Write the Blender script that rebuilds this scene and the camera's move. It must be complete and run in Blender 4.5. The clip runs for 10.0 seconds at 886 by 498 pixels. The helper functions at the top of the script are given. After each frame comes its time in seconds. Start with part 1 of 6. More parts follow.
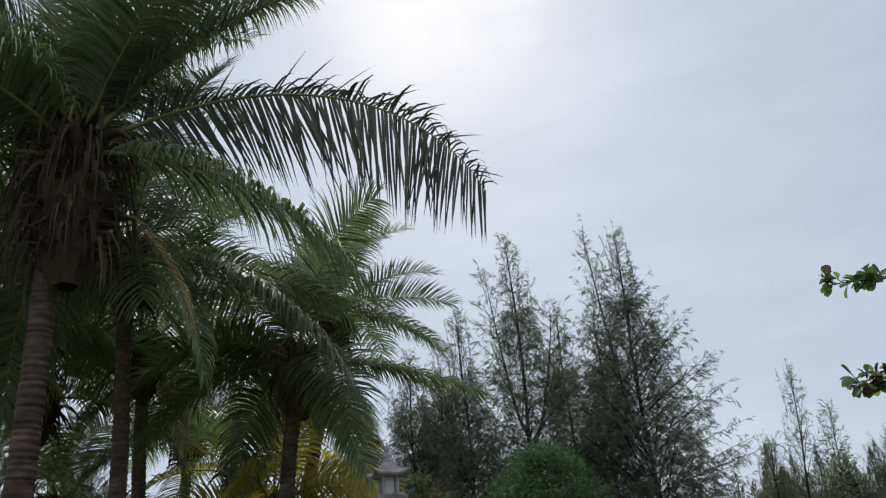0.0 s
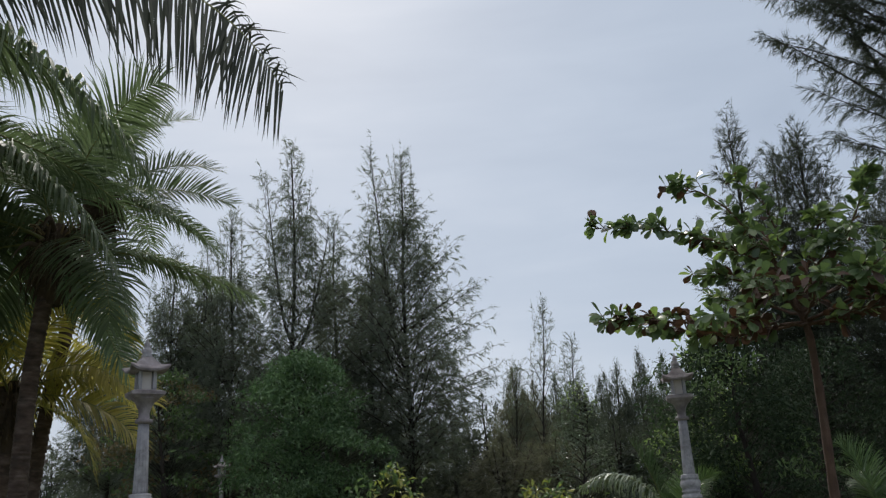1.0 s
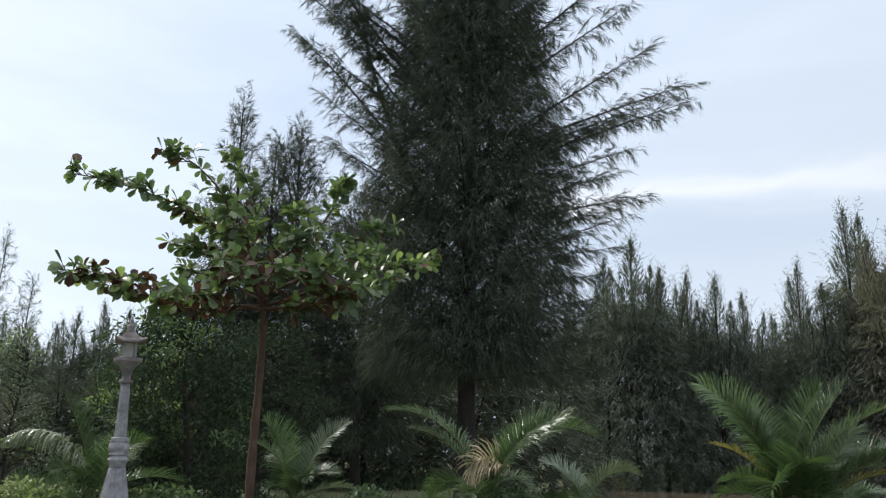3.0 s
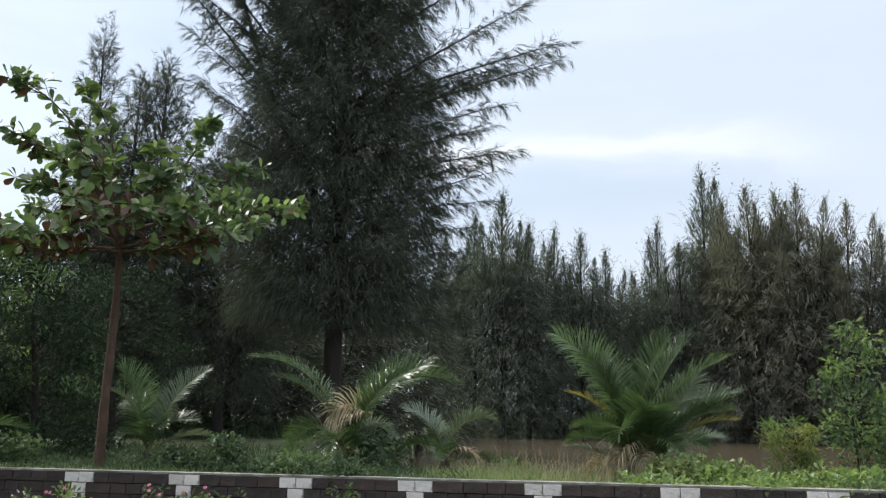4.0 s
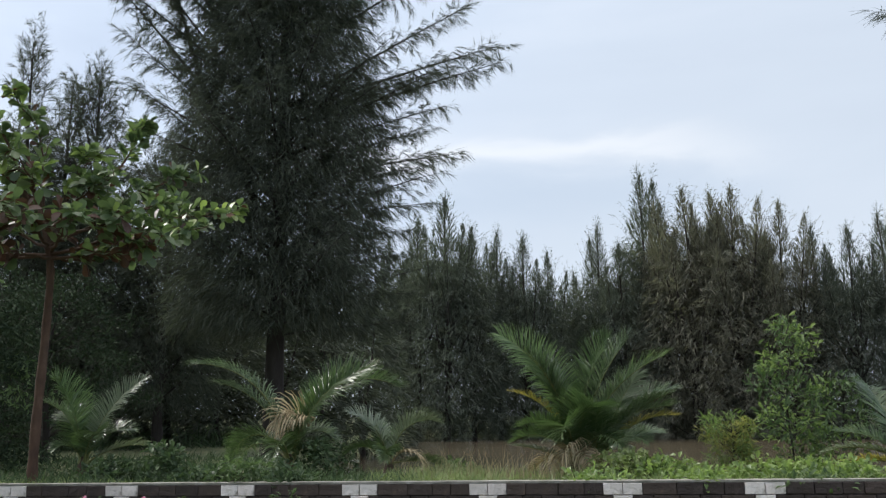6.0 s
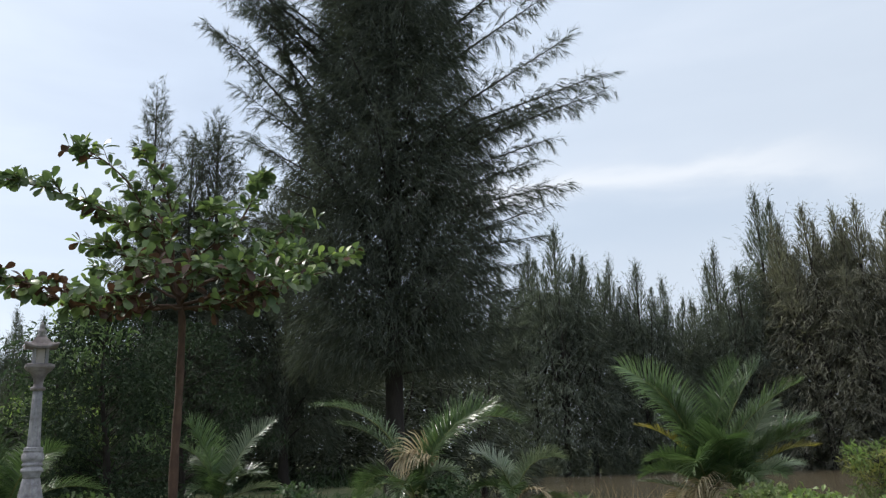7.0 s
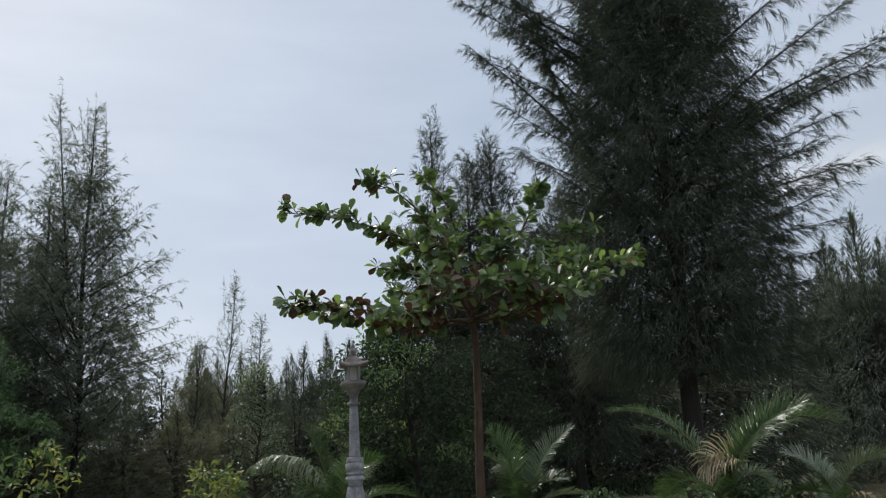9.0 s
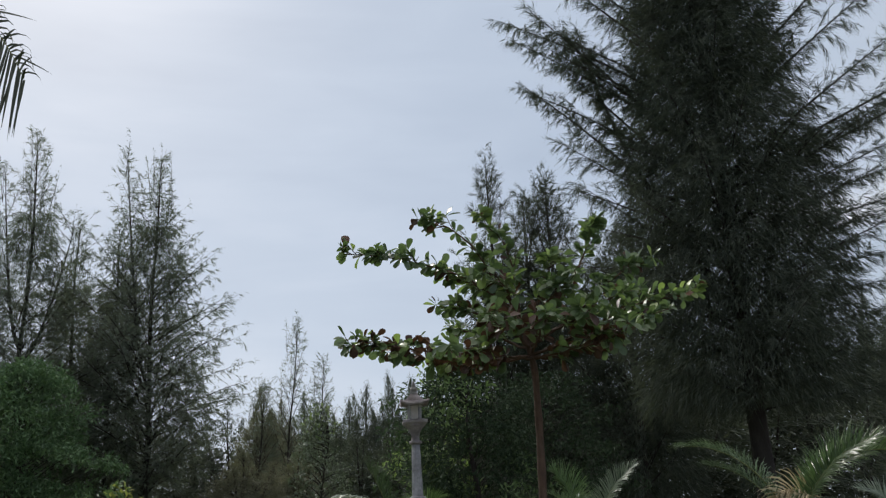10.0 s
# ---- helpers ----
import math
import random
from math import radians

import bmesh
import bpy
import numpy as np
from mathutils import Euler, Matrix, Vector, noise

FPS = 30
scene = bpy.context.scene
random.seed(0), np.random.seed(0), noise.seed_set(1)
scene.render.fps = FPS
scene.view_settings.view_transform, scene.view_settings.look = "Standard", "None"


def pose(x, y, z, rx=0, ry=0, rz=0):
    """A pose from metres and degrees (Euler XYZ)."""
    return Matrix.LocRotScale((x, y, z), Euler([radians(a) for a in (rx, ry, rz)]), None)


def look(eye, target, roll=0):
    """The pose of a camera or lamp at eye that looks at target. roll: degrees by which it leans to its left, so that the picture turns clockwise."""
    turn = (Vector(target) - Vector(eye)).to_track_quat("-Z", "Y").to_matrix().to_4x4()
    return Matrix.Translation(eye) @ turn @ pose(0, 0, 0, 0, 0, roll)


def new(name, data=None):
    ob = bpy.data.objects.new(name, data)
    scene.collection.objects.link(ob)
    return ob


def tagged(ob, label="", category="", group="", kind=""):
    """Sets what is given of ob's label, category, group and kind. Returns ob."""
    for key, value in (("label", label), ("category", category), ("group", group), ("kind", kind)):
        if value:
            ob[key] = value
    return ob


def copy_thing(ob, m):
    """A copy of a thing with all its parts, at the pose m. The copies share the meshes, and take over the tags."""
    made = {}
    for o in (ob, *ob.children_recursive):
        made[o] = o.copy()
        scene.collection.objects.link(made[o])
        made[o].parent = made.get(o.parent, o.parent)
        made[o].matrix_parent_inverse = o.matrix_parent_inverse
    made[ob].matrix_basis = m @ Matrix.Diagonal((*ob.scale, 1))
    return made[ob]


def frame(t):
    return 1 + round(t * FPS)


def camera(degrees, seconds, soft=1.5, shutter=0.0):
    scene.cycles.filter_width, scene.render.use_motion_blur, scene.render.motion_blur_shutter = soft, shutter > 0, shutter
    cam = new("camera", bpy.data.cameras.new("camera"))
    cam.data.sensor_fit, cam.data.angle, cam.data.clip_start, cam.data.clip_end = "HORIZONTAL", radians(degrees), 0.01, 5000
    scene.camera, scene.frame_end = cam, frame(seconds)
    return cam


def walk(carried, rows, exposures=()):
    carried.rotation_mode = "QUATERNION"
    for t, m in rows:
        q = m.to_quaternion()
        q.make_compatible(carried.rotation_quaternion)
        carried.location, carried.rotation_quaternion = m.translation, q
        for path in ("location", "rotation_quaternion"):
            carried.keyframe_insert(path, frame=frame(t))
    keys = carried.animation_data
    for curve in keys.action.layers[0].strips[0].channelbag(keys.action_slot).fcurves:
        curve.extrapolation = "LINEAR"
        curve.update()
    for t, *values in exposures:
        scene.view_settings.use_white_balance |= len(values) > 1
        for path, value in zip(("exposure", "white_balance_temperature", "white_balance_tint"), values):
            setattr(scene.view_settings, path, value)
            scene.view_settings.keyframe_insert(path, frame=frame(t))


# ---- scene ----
cam = camera(54.19, 10.0, soft=1.25)
PATH = [
    (0.0, pose(0.000, 0.000, 1.600, 113.658, 4.522, 1.978)),
    (0.5, pose(-0.036, -0.001, 1.588, 111.514, 3.723, -5.190)),
    (1.0, pose(-0.066, 0.030, 1.601, 106.824, 2.894, -14.125)),
    (1.5, pose(-0.042, 0.039, 1.622, 104.044, 1.038, -23.964)),
    (2.0, pose(-0.030, -0.017, 1.625, 104.046, -0.915, -33.710)),
    (2.5, pose(0.001, -0.083, 1.649, 104.295, -1.032, -41.719)),
    (3.0, pose(0.030, -0.158, 1.675, 103.698, -0.883, -48.817)),
    (4.5, pose(0.150, -0.218, 1.633, 99.653, -0.611, -59.676)),
    (5.0, pose(0.157, -0.229, 1.630, 99.743, -0.159, -61.187)),
    (6.5, pose(0.145, -0.184, 1.620, 101.884, 1.410, -58.990)),
    (7.0, pose(0.111, -0.147, 1.647, 103.313, 1.866, -53.196)),
    (7.5, pose(0.096, -0.105, 1.631, 104.602, 2.431, -47.080)),
    (8.0, pose(0.082, -0.073, 1.621, 104.977, 2.699, -41.593)),
    (8.5, pose(0.052, -0.096, 1.607, 104.668, 2.405, -37.830)),
    (9.0, pose(0.052, -0.089, 1.606, 104.653, 2.612, -34.452)),
    (9.5, pose(0.057, -0.086, 1.598, 105.815, 2.710, -31.981)),
    (10.0, pose(0.021, -0.175, 1.588, 107.308, 2.953, -30.311)),
]
EXPOSURES = [(0.0, -0.14), (0.5, -0.28), (1.0, -0.18), (1.5, -0.02), (2.0, 0.32), (2.5, 0.40), (3.2, 0.5), (4.5, 0.58), (4.8, 0.52), (5.1, 0.38), (6.5, 0.42), (7.0, 0.38), (8.0, 0.08), (9.0, -0.03), (10.0, -0.08)]

walk(cam, PATH, EXPOSURES)

# ---------------------------------------------------------------- light
SUN_AZ, SUN_EL = 1.5, 41.0          # degrees, clockwise from +y, and above the horizon
sun_dir = Vector((math.sin(radians(SUN_AZ)) * math.cos(radians(SUN_EL)),
                  math.cos(radians(SUN_AZ)) * math.cos(radians(SUN_EL)), math.sin(radians(SUN_EL))))
sun = new("sun", bpy.data.lights.new("sun", "SUN"))
sun.data.energy, sun.data.angle, sun.data.color = 3.0, radians(14), (1.0, 0.96, 0.9)
sun.matrix_world = look(sun_dir * 60, (0, 0, 0))


def node(nt, kind, inputs=None, **props):
    """A node with its inputs set: a value, or a socket to link from."""
    n = nt.nodes.new(kind)
    for k, v in props.items():
        setattr(n, k, v)
    for k, v in (inputs or {}).items():
        if isinstance(v, bpy.types.NodeSocket):
            nt.links.new(v, n.inputs[k])
        else:
            n.inputs[k].default_value = v
    return n


def ramp(nt, fac, stops):
    r = nt.nodes.new("ShaderNodeValToRGB")
    nt.links.new(fac, r.inputs[0])
    while len(r.color_ramp.elements) < len(stops):
        r.color_ramp.elements.new(0.5)
    for e, (p, c) in zip(r.color_ramp.elements, stops):
        e.position, e.color = p, (*c, 1)
    return r.outputs[0]


world = bpy.data.worlds.new("overcast_sky")
scene.world = world
world.use_nodes = True
wt = world.node_tree
wt.nodes.clear()
sky = node(wt, "ShaderNodeTexSky", sky_type="NISHITA", sun_disc=False, sun_elevation=radians(SUN_EL),
           sun_rotation=radians(SUN_AZ), air_density=1.0, dust_density=2.5)
coord = node(wt, "ShaderNodeTexCoord")
way = node(wt, "ShaderNodeVectorMath", {0: coord.outputs["Generated"]}, operation="NORMALIZE").outputs[0]
flat = node(wt, "ShaderNodeMapping", {"Vector": way, "Location": (0.35, 0.1, 0.0), "Scale": (1.0, 1.0, 3.4)})
big = node(wt, "ShaderNodeTexNoise", {"Vector": flat.outputs[0], "Scale": 1.5, "Detail": 3.0, "Roughness": 0.45})
fine = node(wt, "ShaderNodeTexNoise", {"Vector": flat.outputs[0], "Scale": 5.5, "Detail": 5.0, "Roughness": 0.5, "Distortion": 0.4})
layer = node(wt, "ShaderNodeMapping", {"Vector": way, "Location": (2.2, 0.7, 0.3), "Scale": (1.0, 1.0, 10.0)})
streak = node(wt, "ShaderNodeTexNoise", {"Vector": layer.outputs[0], "Scale": 1.3, "Detail": 4.0, "Roughness": 0.5, "Distortion": 0.3})
mixed = node(wt, "ShaderNodeMix", {0: 0.35, 2: big.outputs[0], 3: fine.outputs[0]}, data_type="FLOAT").outputs[0]
cover = node(wt, "ShaderNodeMix", {0: 0.30, 2: mixed, 3: streak.outputs[0]}, data_type="FLOAT").outputs[0]
cloud = ramp(wt, cover, [(0.30, (0.462, 0.548, 0.685)), (0.50, (0.562, 0.653, 0.790)), (0.66, (0.682, 0.76, 0.885)), (0.80, (0.83, 0.875, 0.965))])
# the sun shining through the cloud
facing = node(wt, "ShaderNodeVectorMath", {0: way, 1: sun_dir}, operation="DOT_PRODUCT").outputs["Value"]
glow = node(wt, "ShaderNodeMapRange", {"Value": facing, "From Min": 0.984, "From Max": 1.0, "To Min": 0.0, "To Max": 0.40},
            interpolation_type="SMOOTHERSTEP").outputs[0]
patchy = node(wt, "ShaderNodeMapRange", {"Value": fine.outputs[0], "From Min": 0.35, "From Max": 0.65, "To Min": 0.35, "To Max": 1.0}).outputs[0]
veil = node(wt, "ShaderNodeMath", {0: glow, 1: patchy}, operation="MULTIPLY").outputs[0]
lit = node(wt, "ShaderNodeMix", {0: veil, 6: cloud, 7: (1.06, 1.06, 1.07, 1)}, data_type="RGBA", clamp_result=False).outputs[2]
side = node(wt, "ShaderNodeVectorMath", {0: way, 1: (math.sin(radians(88)), math.cos(radians(88)), 0)}, operation="DOT_PRODUCT").outputs["Value"]
grey = node(wt, "ShaderNodeMapRange", {"Value": side, "From Min": 0.66, "From Max": 1.0, "To Min": 0.0, "To Max": 0.72}, interpolation_type="SMOOTHSTEP").outputs[0]
lit = node(wt, "ShaderNodeMix", {0: grey, 6: lit, 7: (0.56, 0.615, 0.685, 1)}, data_type="RGBA", clamp_result=False).outputs[2]
# a bright bank of cloud low over the far shore, with a blue-grey gap under it
heading = node(wt, "ShaderNodeVectorMath", {0: way, 1: (math.sin(radians(64)), math.cos(radians(64)), 0)}, operation="DOT_PRODUCT").outputs["Value"]
ahead = node(wt, "ShaderNodeMapRange", {"Value": heading, "From Min": 0.90, "From Max": 0.95}, interpolation_type="SMOOTHSTEP").outputs[0]
rough_z = node(wt, "ShaderNodeMath", {0: fine.outputs[0], 1: 0.09, 2: node(wt, "ShaderNodeSeparateXYZ", {0: way}).outputs[2]}, operation="MULTIPLY_ADD").outputs[0]
for mid_z, wide, tone, amount in ((0.285, 0.036, (0.45, 0.535, 0.65), 0.55), (0.339, 0.017, (0.82, 0.84, 0.87), 0.6)):
    off = node(wt, "ShaderNodeMath", {0: node(wt, "ShaderNodeMath", {0: rough_z, 1: mid_z}, operation="SUBTRACT").outputs[0], 1: wide}, operation="DIVIDE").outputs[0]
    bell = node(wt, "ShaderNodeMath", {0: math.e, 1: node(wt, "ShaderNodeMath", {0: node(wt, "ShaderNodeMath", {0: off, 1: off}, operation="MULTIPLY").outputs[0], 1: -1.0}, operation="MULTIPLY").outputs[0]}, operation="POWER").outputs[0]
    bank = node(wt, "ShaderNodeMath", {0: node(wt, "ShaderNodeMath", {0: bell, 1: ahead}, operation="MULTIPLY").outputs[0], 1: amount}, operation="MULTIPLY").outputs[0]
    lit = node(wt, "ShaderNodeMix", {0: bank, 6: lit, 7: (*tone, 1)}, data_type="RGBA", clamp_result=False).outputs[2]
blue = node(wt, "ShaderNodeVectorMath", {0: sky.outputs[0], "Scale": 0.10}, operation="SCALE").outputs[0]
both = node(wt, "ShaderNodeMix", {0: 0.88, 6: blue, 7: lit}, data_type="RGBA", clamp_result=False).outputs[2]
# an overcast sky is brightest overhead
upward = node(wt, "ShaderNodeSeparateXYZ", {0: way}).outputs[2]
zenith = node(wt, "ShaderNodeMapRange", {"Value": upward, "From Min": 0.66, "From Max": 1.0, "To Min": 0.0, "To Max": 1.0}, interpolation_type="SMOOTHSTEP").outputs[0]
both = node(wt, "ShaderNodeMix", {0: zenith, 6: both, 7: (1.75, 1.68, 1.60, 1)}, data_type="RGBA", clamp_result=False).outputs[2]
backg = node(wt, "ShaderNodeBackground", {"Color": both, "Strength": 1.0})
node(wt, "ShaderNodeOutputWorld", {"Surface": backg.outputs[0]})


# ---------------------------------------------------------------- materials
def surface(name, stops, scale=4.0, rough=0.7, bump=0.3, bump_scale=40.0, detail=5.0, island=0.0, per_object=0.0, stretch=(1, 1, 1),
            metal=0.0, spec=0.4, through_colour=None, through_share=0.0, stain=None):
    """A procedural material: a colour ramp over noise at two scales, variation by piece or island, bump, and light passing through leaves."""
    m = bpy.data.materials.new(name)
    m.use_nodes = True
    nt = m.node_tree
    nt.nodes.clear()
    tc = node(nt, "ShaderNodeTexCoord")
    mp = node(nt, "ShaderNodeMapping", {"Vector": tc.outputs["Object"], "Scale": stretch}).outputs[0]
    n1 = node(nt, "ShaderNodeTexNoise", {"Vector": mp, "Scale": scale, "Detail": detail, "Roughness": 0.6}).outputs[0]
    fac = n1
    if island or per_object:
        rnd = node(nt, "ShaderNodeNewGeometry").outputs["Random Per Island"] if island else node(nt, "ShaderNodeObjectInfo").outputs["Random"]
        fac = node(nt, "ShaderNodeMix", {0: island or per_object, 2: n1, 3: rnd}, data_type="FLOAT").outputs[0]
    col = ramp(nt, fac, stops)
    n2 = node(nt, "ShaderNodeTexNoise", {"Vector": mp, "Scale": bump_scale, "Detail": 4.0, "Roughness": 0.65}).outputs[0]
    if stain:
        colour, share, size = stain
        n3 = node(nt, "ShaderNodeTexNoise", {"Vector": mp, "Scale": size, "Detail": 6.0, "Roughness": 0.7}).outputs[0]
        amount = node(nt, "ShaderNodeMapRange", {"Value": n3, "From Min": 0.5, "From Max": 0.72, "To Min": 0.0, "To Max": share}).outputs[0]
        col = node(nt, "ShaderNodeMix", {0: amount, 6: col, 7: (*colour, 1)}, data_type="RGBA").outputs[2]
    bp = node(nt, "ShaderNodeBump", {"Height": n2, "Strength": bump, "Distance": 0.02}).outputs[0]
    b = node(nt, "ShaderNodeBsdfPrincipled", {"Base Color": col, "Roughness": rough, "Metallic": metal, "Specular IOR Level": spec, "Normal": bp})
    out = b.outputs[0]
    if through_colour:
        tint = node(nt, "ShaderNodeMix", {0: 0.5, 6: col, 7: (*through_colour, 1)}, data_type="RGBA").outputs[2]
        tr = node(nt, "ShaderNodeBsdfTranslucent", {"Color": tint})
        out = node(nt, "ShaderNodeMixShader", {0: through_share, 1: out, 2: tr.outputs[0]}).outputs[0]
    node(nt, "ShaderNodeOutputMaterial", {"Surface": out})
    return m


def leafy(name, dark, mid, light, rough=0.45, share=0.3, spec=0.4, island=0.6):
    """A leaf material in three tones of green, greyed to put veiling glare into the colour."""
    dark, mid, light = [(c[0] + 0.22 * (c[1] - c[0]), c[1], c[2] + 0.22 * (c[1] - c[2])) for c in (dark, mid, light)]
    return surface(name, [(0.2, dark), (0.5, mid), (0.8, light)], scale=1.2, rough=rough, bump=0.1, bump_scale=30, island=island,
                   spec=spec, through_colour=(mid[0] * 1.6, mid[1] * 1.8, mid[2] * 0.8), through_share=share)


palm_green = leafy("palm_leaf", (0.052, 0.080, 0.046), (0.094, 0.134, 0.076), (0.155, 0.200, 0.120), rough=0.55, share=0.42, spec=0.14)
# darker copy of the palm leaf: its backlit side is put into the colour
palm_backlit = leafy("backlit_palm_leaf", (0.022, 0.030, 0.020), (0.038, 0.048, 0.030), (0.070, 0.076, 0.050), rough=0.5, share=0.08, spec=0.25)
palm_fresh = leafy("fresh_palm_leaf", (0.030, 0.072, 0.020), (0.062, 0.125, 0.034), (0.135, 0.215, 0.062), rough=0.30, share=0.30, spec=0.6)
palm_young = leafy("young_palm_leaf", (0.061, 0.115, 0.041), (0.108, 0.189, 0.061), (0.189, 0.284, 0.101), rough=0.34, spec=0.6, share=0.35)
palm_pale = leafy("pale_palm_leaf", (0.10, 0.15, 0.09), (0.17, 0.22, 0.14), (0.26, 0.31, 0.21), rough=0.33, share=0.25, spec=0.6)
palm_yellow = leafy("yellowing_palm_leaf", (0.17, 0.16, 0.02), (0.36, 0.30, 0.03), (0.50, 0.38, 0.05), rough=0.5, share=0.5)
palm_dead = leafy("dead_palm_leaf", (0.26, 0.19, 0.10), (0.46, 0.36, 0.21), (0.62, 0.52, 0.34), rough=0.75, share=0.15, spec=0.2)
palm_rib = surface("palm_rib", [(0.3, (0.10, 0.12, 0.035)), (0.7, (0.20, 0.20, 0.07))], scale=3, rough=0.5, bump=0.15)
rib_dead = surface("dead_palm_rib", [(0.3, (0.16, 0.11, 0.055)), (0.7, (0.30, 0.22, 0.12))], scale=4, rough=0.8, bump=0.3)
fibre = surface("palm_fibre", [(0.25, (0.034, 0.023, 0.016)), (0.6, (0.085, 0.058, 0.040)), (0.85, (0.165, 0.115, 0.072))], scale=5, rough=0.9, bump=0.8, bump_scale=60, island=0.5)
palm_bark = surface("palm_bark", [(0.25, (0.050, 0.034, 0.029)), (0.5, (0.112, 0.076, 0.062)), (0.78, (0.215, 0.160, 0.135))], scale=5, rough=0.9, bump=0.7,
                    bump_scale=45, stretch=(1, 1, 2.2), stain=((0.03, 0.027, 0.022), 0.8, 2.2))
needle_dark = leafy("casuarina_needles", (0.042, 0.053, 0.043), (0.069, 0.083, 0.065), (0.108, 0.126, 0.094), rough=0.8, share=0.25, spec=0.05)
# distant needles lightened: air haze is put into their colour
needle_mid = leafy("hazed_casuarina_needles", (0.084, 0.102, 0.084), (0.126, 0.150, 0.119), (0.180, 0.208, 0.163), rough=0.8, share=0.35, spec=0.08)
needle_far = leafy("hazed_far_casuarina_needles", (0.060, 0.076, 0.060), (0.094, 0.115, 0.088), (0.140, 0.165, 0.125), rough=0.8, share=0.3, spec=0.06)
needle_brown = leafy("browned_casuarina_needles", (0.098, 0.098, 0.074), (0.152, 0.150, 0.112), (0.222, 0.216, 0.162), rough=0.85, share=0.35, spec=0.06)
cas_bark = surface("casuarina_bark", [(0.25, (0.02, 0.016, 0.014)), (0.55, (0.036, 0.03, 0.026)), (0.8, (0.062, 0.054, 0.047))], scale=6, rough=0.95, bump=0.9,
                   bump_scale=35, stretch=(1, 1, 0.3))
almond_leaf = leafy("almond_leaf", (0.040, 0.078, 0.030), (0.080, 0.140, 0.046), (0.155, 0.225, 0.080), rough=0.34, share=0.3, spec=0.5)
almond_leaf_new = leafy("young_almond_leaf", (0.11, 0.19, 0.035), (0.18, 0.27, 0.05), (0.27, 0.35, 0.08), rough=0.36, share=0.4, spec=0.5)
almond_leaf_old = leafy("old_almond_leaf", (0.035, 0.017, 0.013), (0.075, 0.032, 0.022), (0.15, 0.065, 0.035), rough=0.5, share=0.25)
almond_bark = surface("almond_bark", [(0.25, (0.05, 0.028, 0.02)), (0.55, (0.095, 0.055, 0.038)), (0.8, (0.16, 0.105, 0.075))], scale=7, rough=0.9, bump=0.6,
                      bump_scale=50, stretch=(1, 1, 0.5), stain=((0.05, 0.04, 0.032), 0.6, 3.0))
feather_leaf = leafy("feathery_leaf", (0.038, 0.092, 0.034), (0.075, 0.165, 0.058), (0.135, 0.255, 0.082), rough=0.5, share=0.3)
shrub_leaf = leafy("shrub_leaf", (0.033, 0.072, 0.023), (0.072, 0.130, 0.042), (0.143, 0.221, 0.072), rough=0.55, spec=0.25, share=0.35)
grey_leaf = leafy("grey_green_leaf", (0.045, 0.070, 0.040), (0.085, 0.120, 0.072), (0.16, 0.20, 0.135), rough=0.38, spec=0.5, share=0.25)
lime_leaf = leafy("lime_leaf", (0.09, 0.16, 0.03), (0.16, 0.26, 0.045), (0.27, 0.37, 0.075), rough=0.4, share=0.4)
yellow_leaf = leafy("yellow_leaf", (0.12, 0.16, 0.025), (0.24, 0.26, 0.035), (0.36, 0.32, 0.05), rough=0.42, share=0.35)
# where used under the trees, shade is put into this dark green
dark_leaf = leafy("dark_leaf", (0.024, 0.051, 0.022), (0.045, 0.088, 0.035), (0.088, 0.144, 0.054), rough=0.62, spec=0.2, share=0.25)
# near-black green: shade among bushes and brush is put into the colour
shaded_leaf = leafy("shaded_green_leaf", (0.020, 0.037, 0.021), (0.033, 0.058, 0.030), (0.054, 0.086, 0.040), rough=0.7, spec=0.08, share=0.12)
red_leaf = leafy("reddish_leaf", (0.05, 0.05, 0.022), (0.11, 0.09, 0.035), (0.20, 0.12, 0.05), rough=0.36, share=0.3)
grass_mat = leafy("grass_blade", (0.10, 0.16, 0.045), (0.18, 0.25, 0.075), (0.32, 0.37, 0.14), rough=0.55, share=0.35)
straw_mat = leafy("dry_grass", (0.14, 0.115, 0.055), (0.25, 0.21, 0.11), (0.38, 0.33, 0.20), rough=0.8, share=0.25)
pink_petal = leafy("pink_petal", (0.50, 0.09, 0.20), (0.66, 0.16, 0.32), (0.78, 0.33, 0.46), rough=0.5, share=0.3)
white_petal = leafy("white_petal", (0.60, 0.60, 0.56), (0.72, 0.72, 0.68), (0.82, 0.82, 0.80), rough=0.6, share=0.3)
soil = surface("lawn_soil", [(0.25, (0.05, 0.065, 0.028)), (0.5, (0.09, 0.105, 0.045)), (0.75, (0.15, 0.135, 0.08))], scale=0.9, rough=0.95, bump=0.8, bump_scale=14, detail=9)
stone_lantern = surface("carved_granite", [(0.25, (0.18, 0.172, 0.19)), (0.5, (0.36, 0.347, 0.375)), (0.75, (0.53, 0.515, 0.55))], scale=7, rough=0.85, bump=0.5, bump_scale=90,
                        detail=8, stain=((0.10, 0.085, 0.085), 0.75, 4.5))
stone_roof = surface("carved_granite_weathered", [(0.25, (0.13, 0.11, 0.115)), (0.5, (0.27, 0.235, 0.25)), (0.75, (0.43, 0.39, 0.405))], scale=7, rough=0.85, bump=0.5, bump_scale=90,
                        detail=8, stain=((0.10, 0.085, 0.085), 0.75, 4.5))
stone_pale = surface("pale_lamp_panel", [(0.3, (0.55, 0.49, 0.46)), (0.7, (0.70, 0.64, 0.61))], scale=6, rough=0.7, bump=0.1)
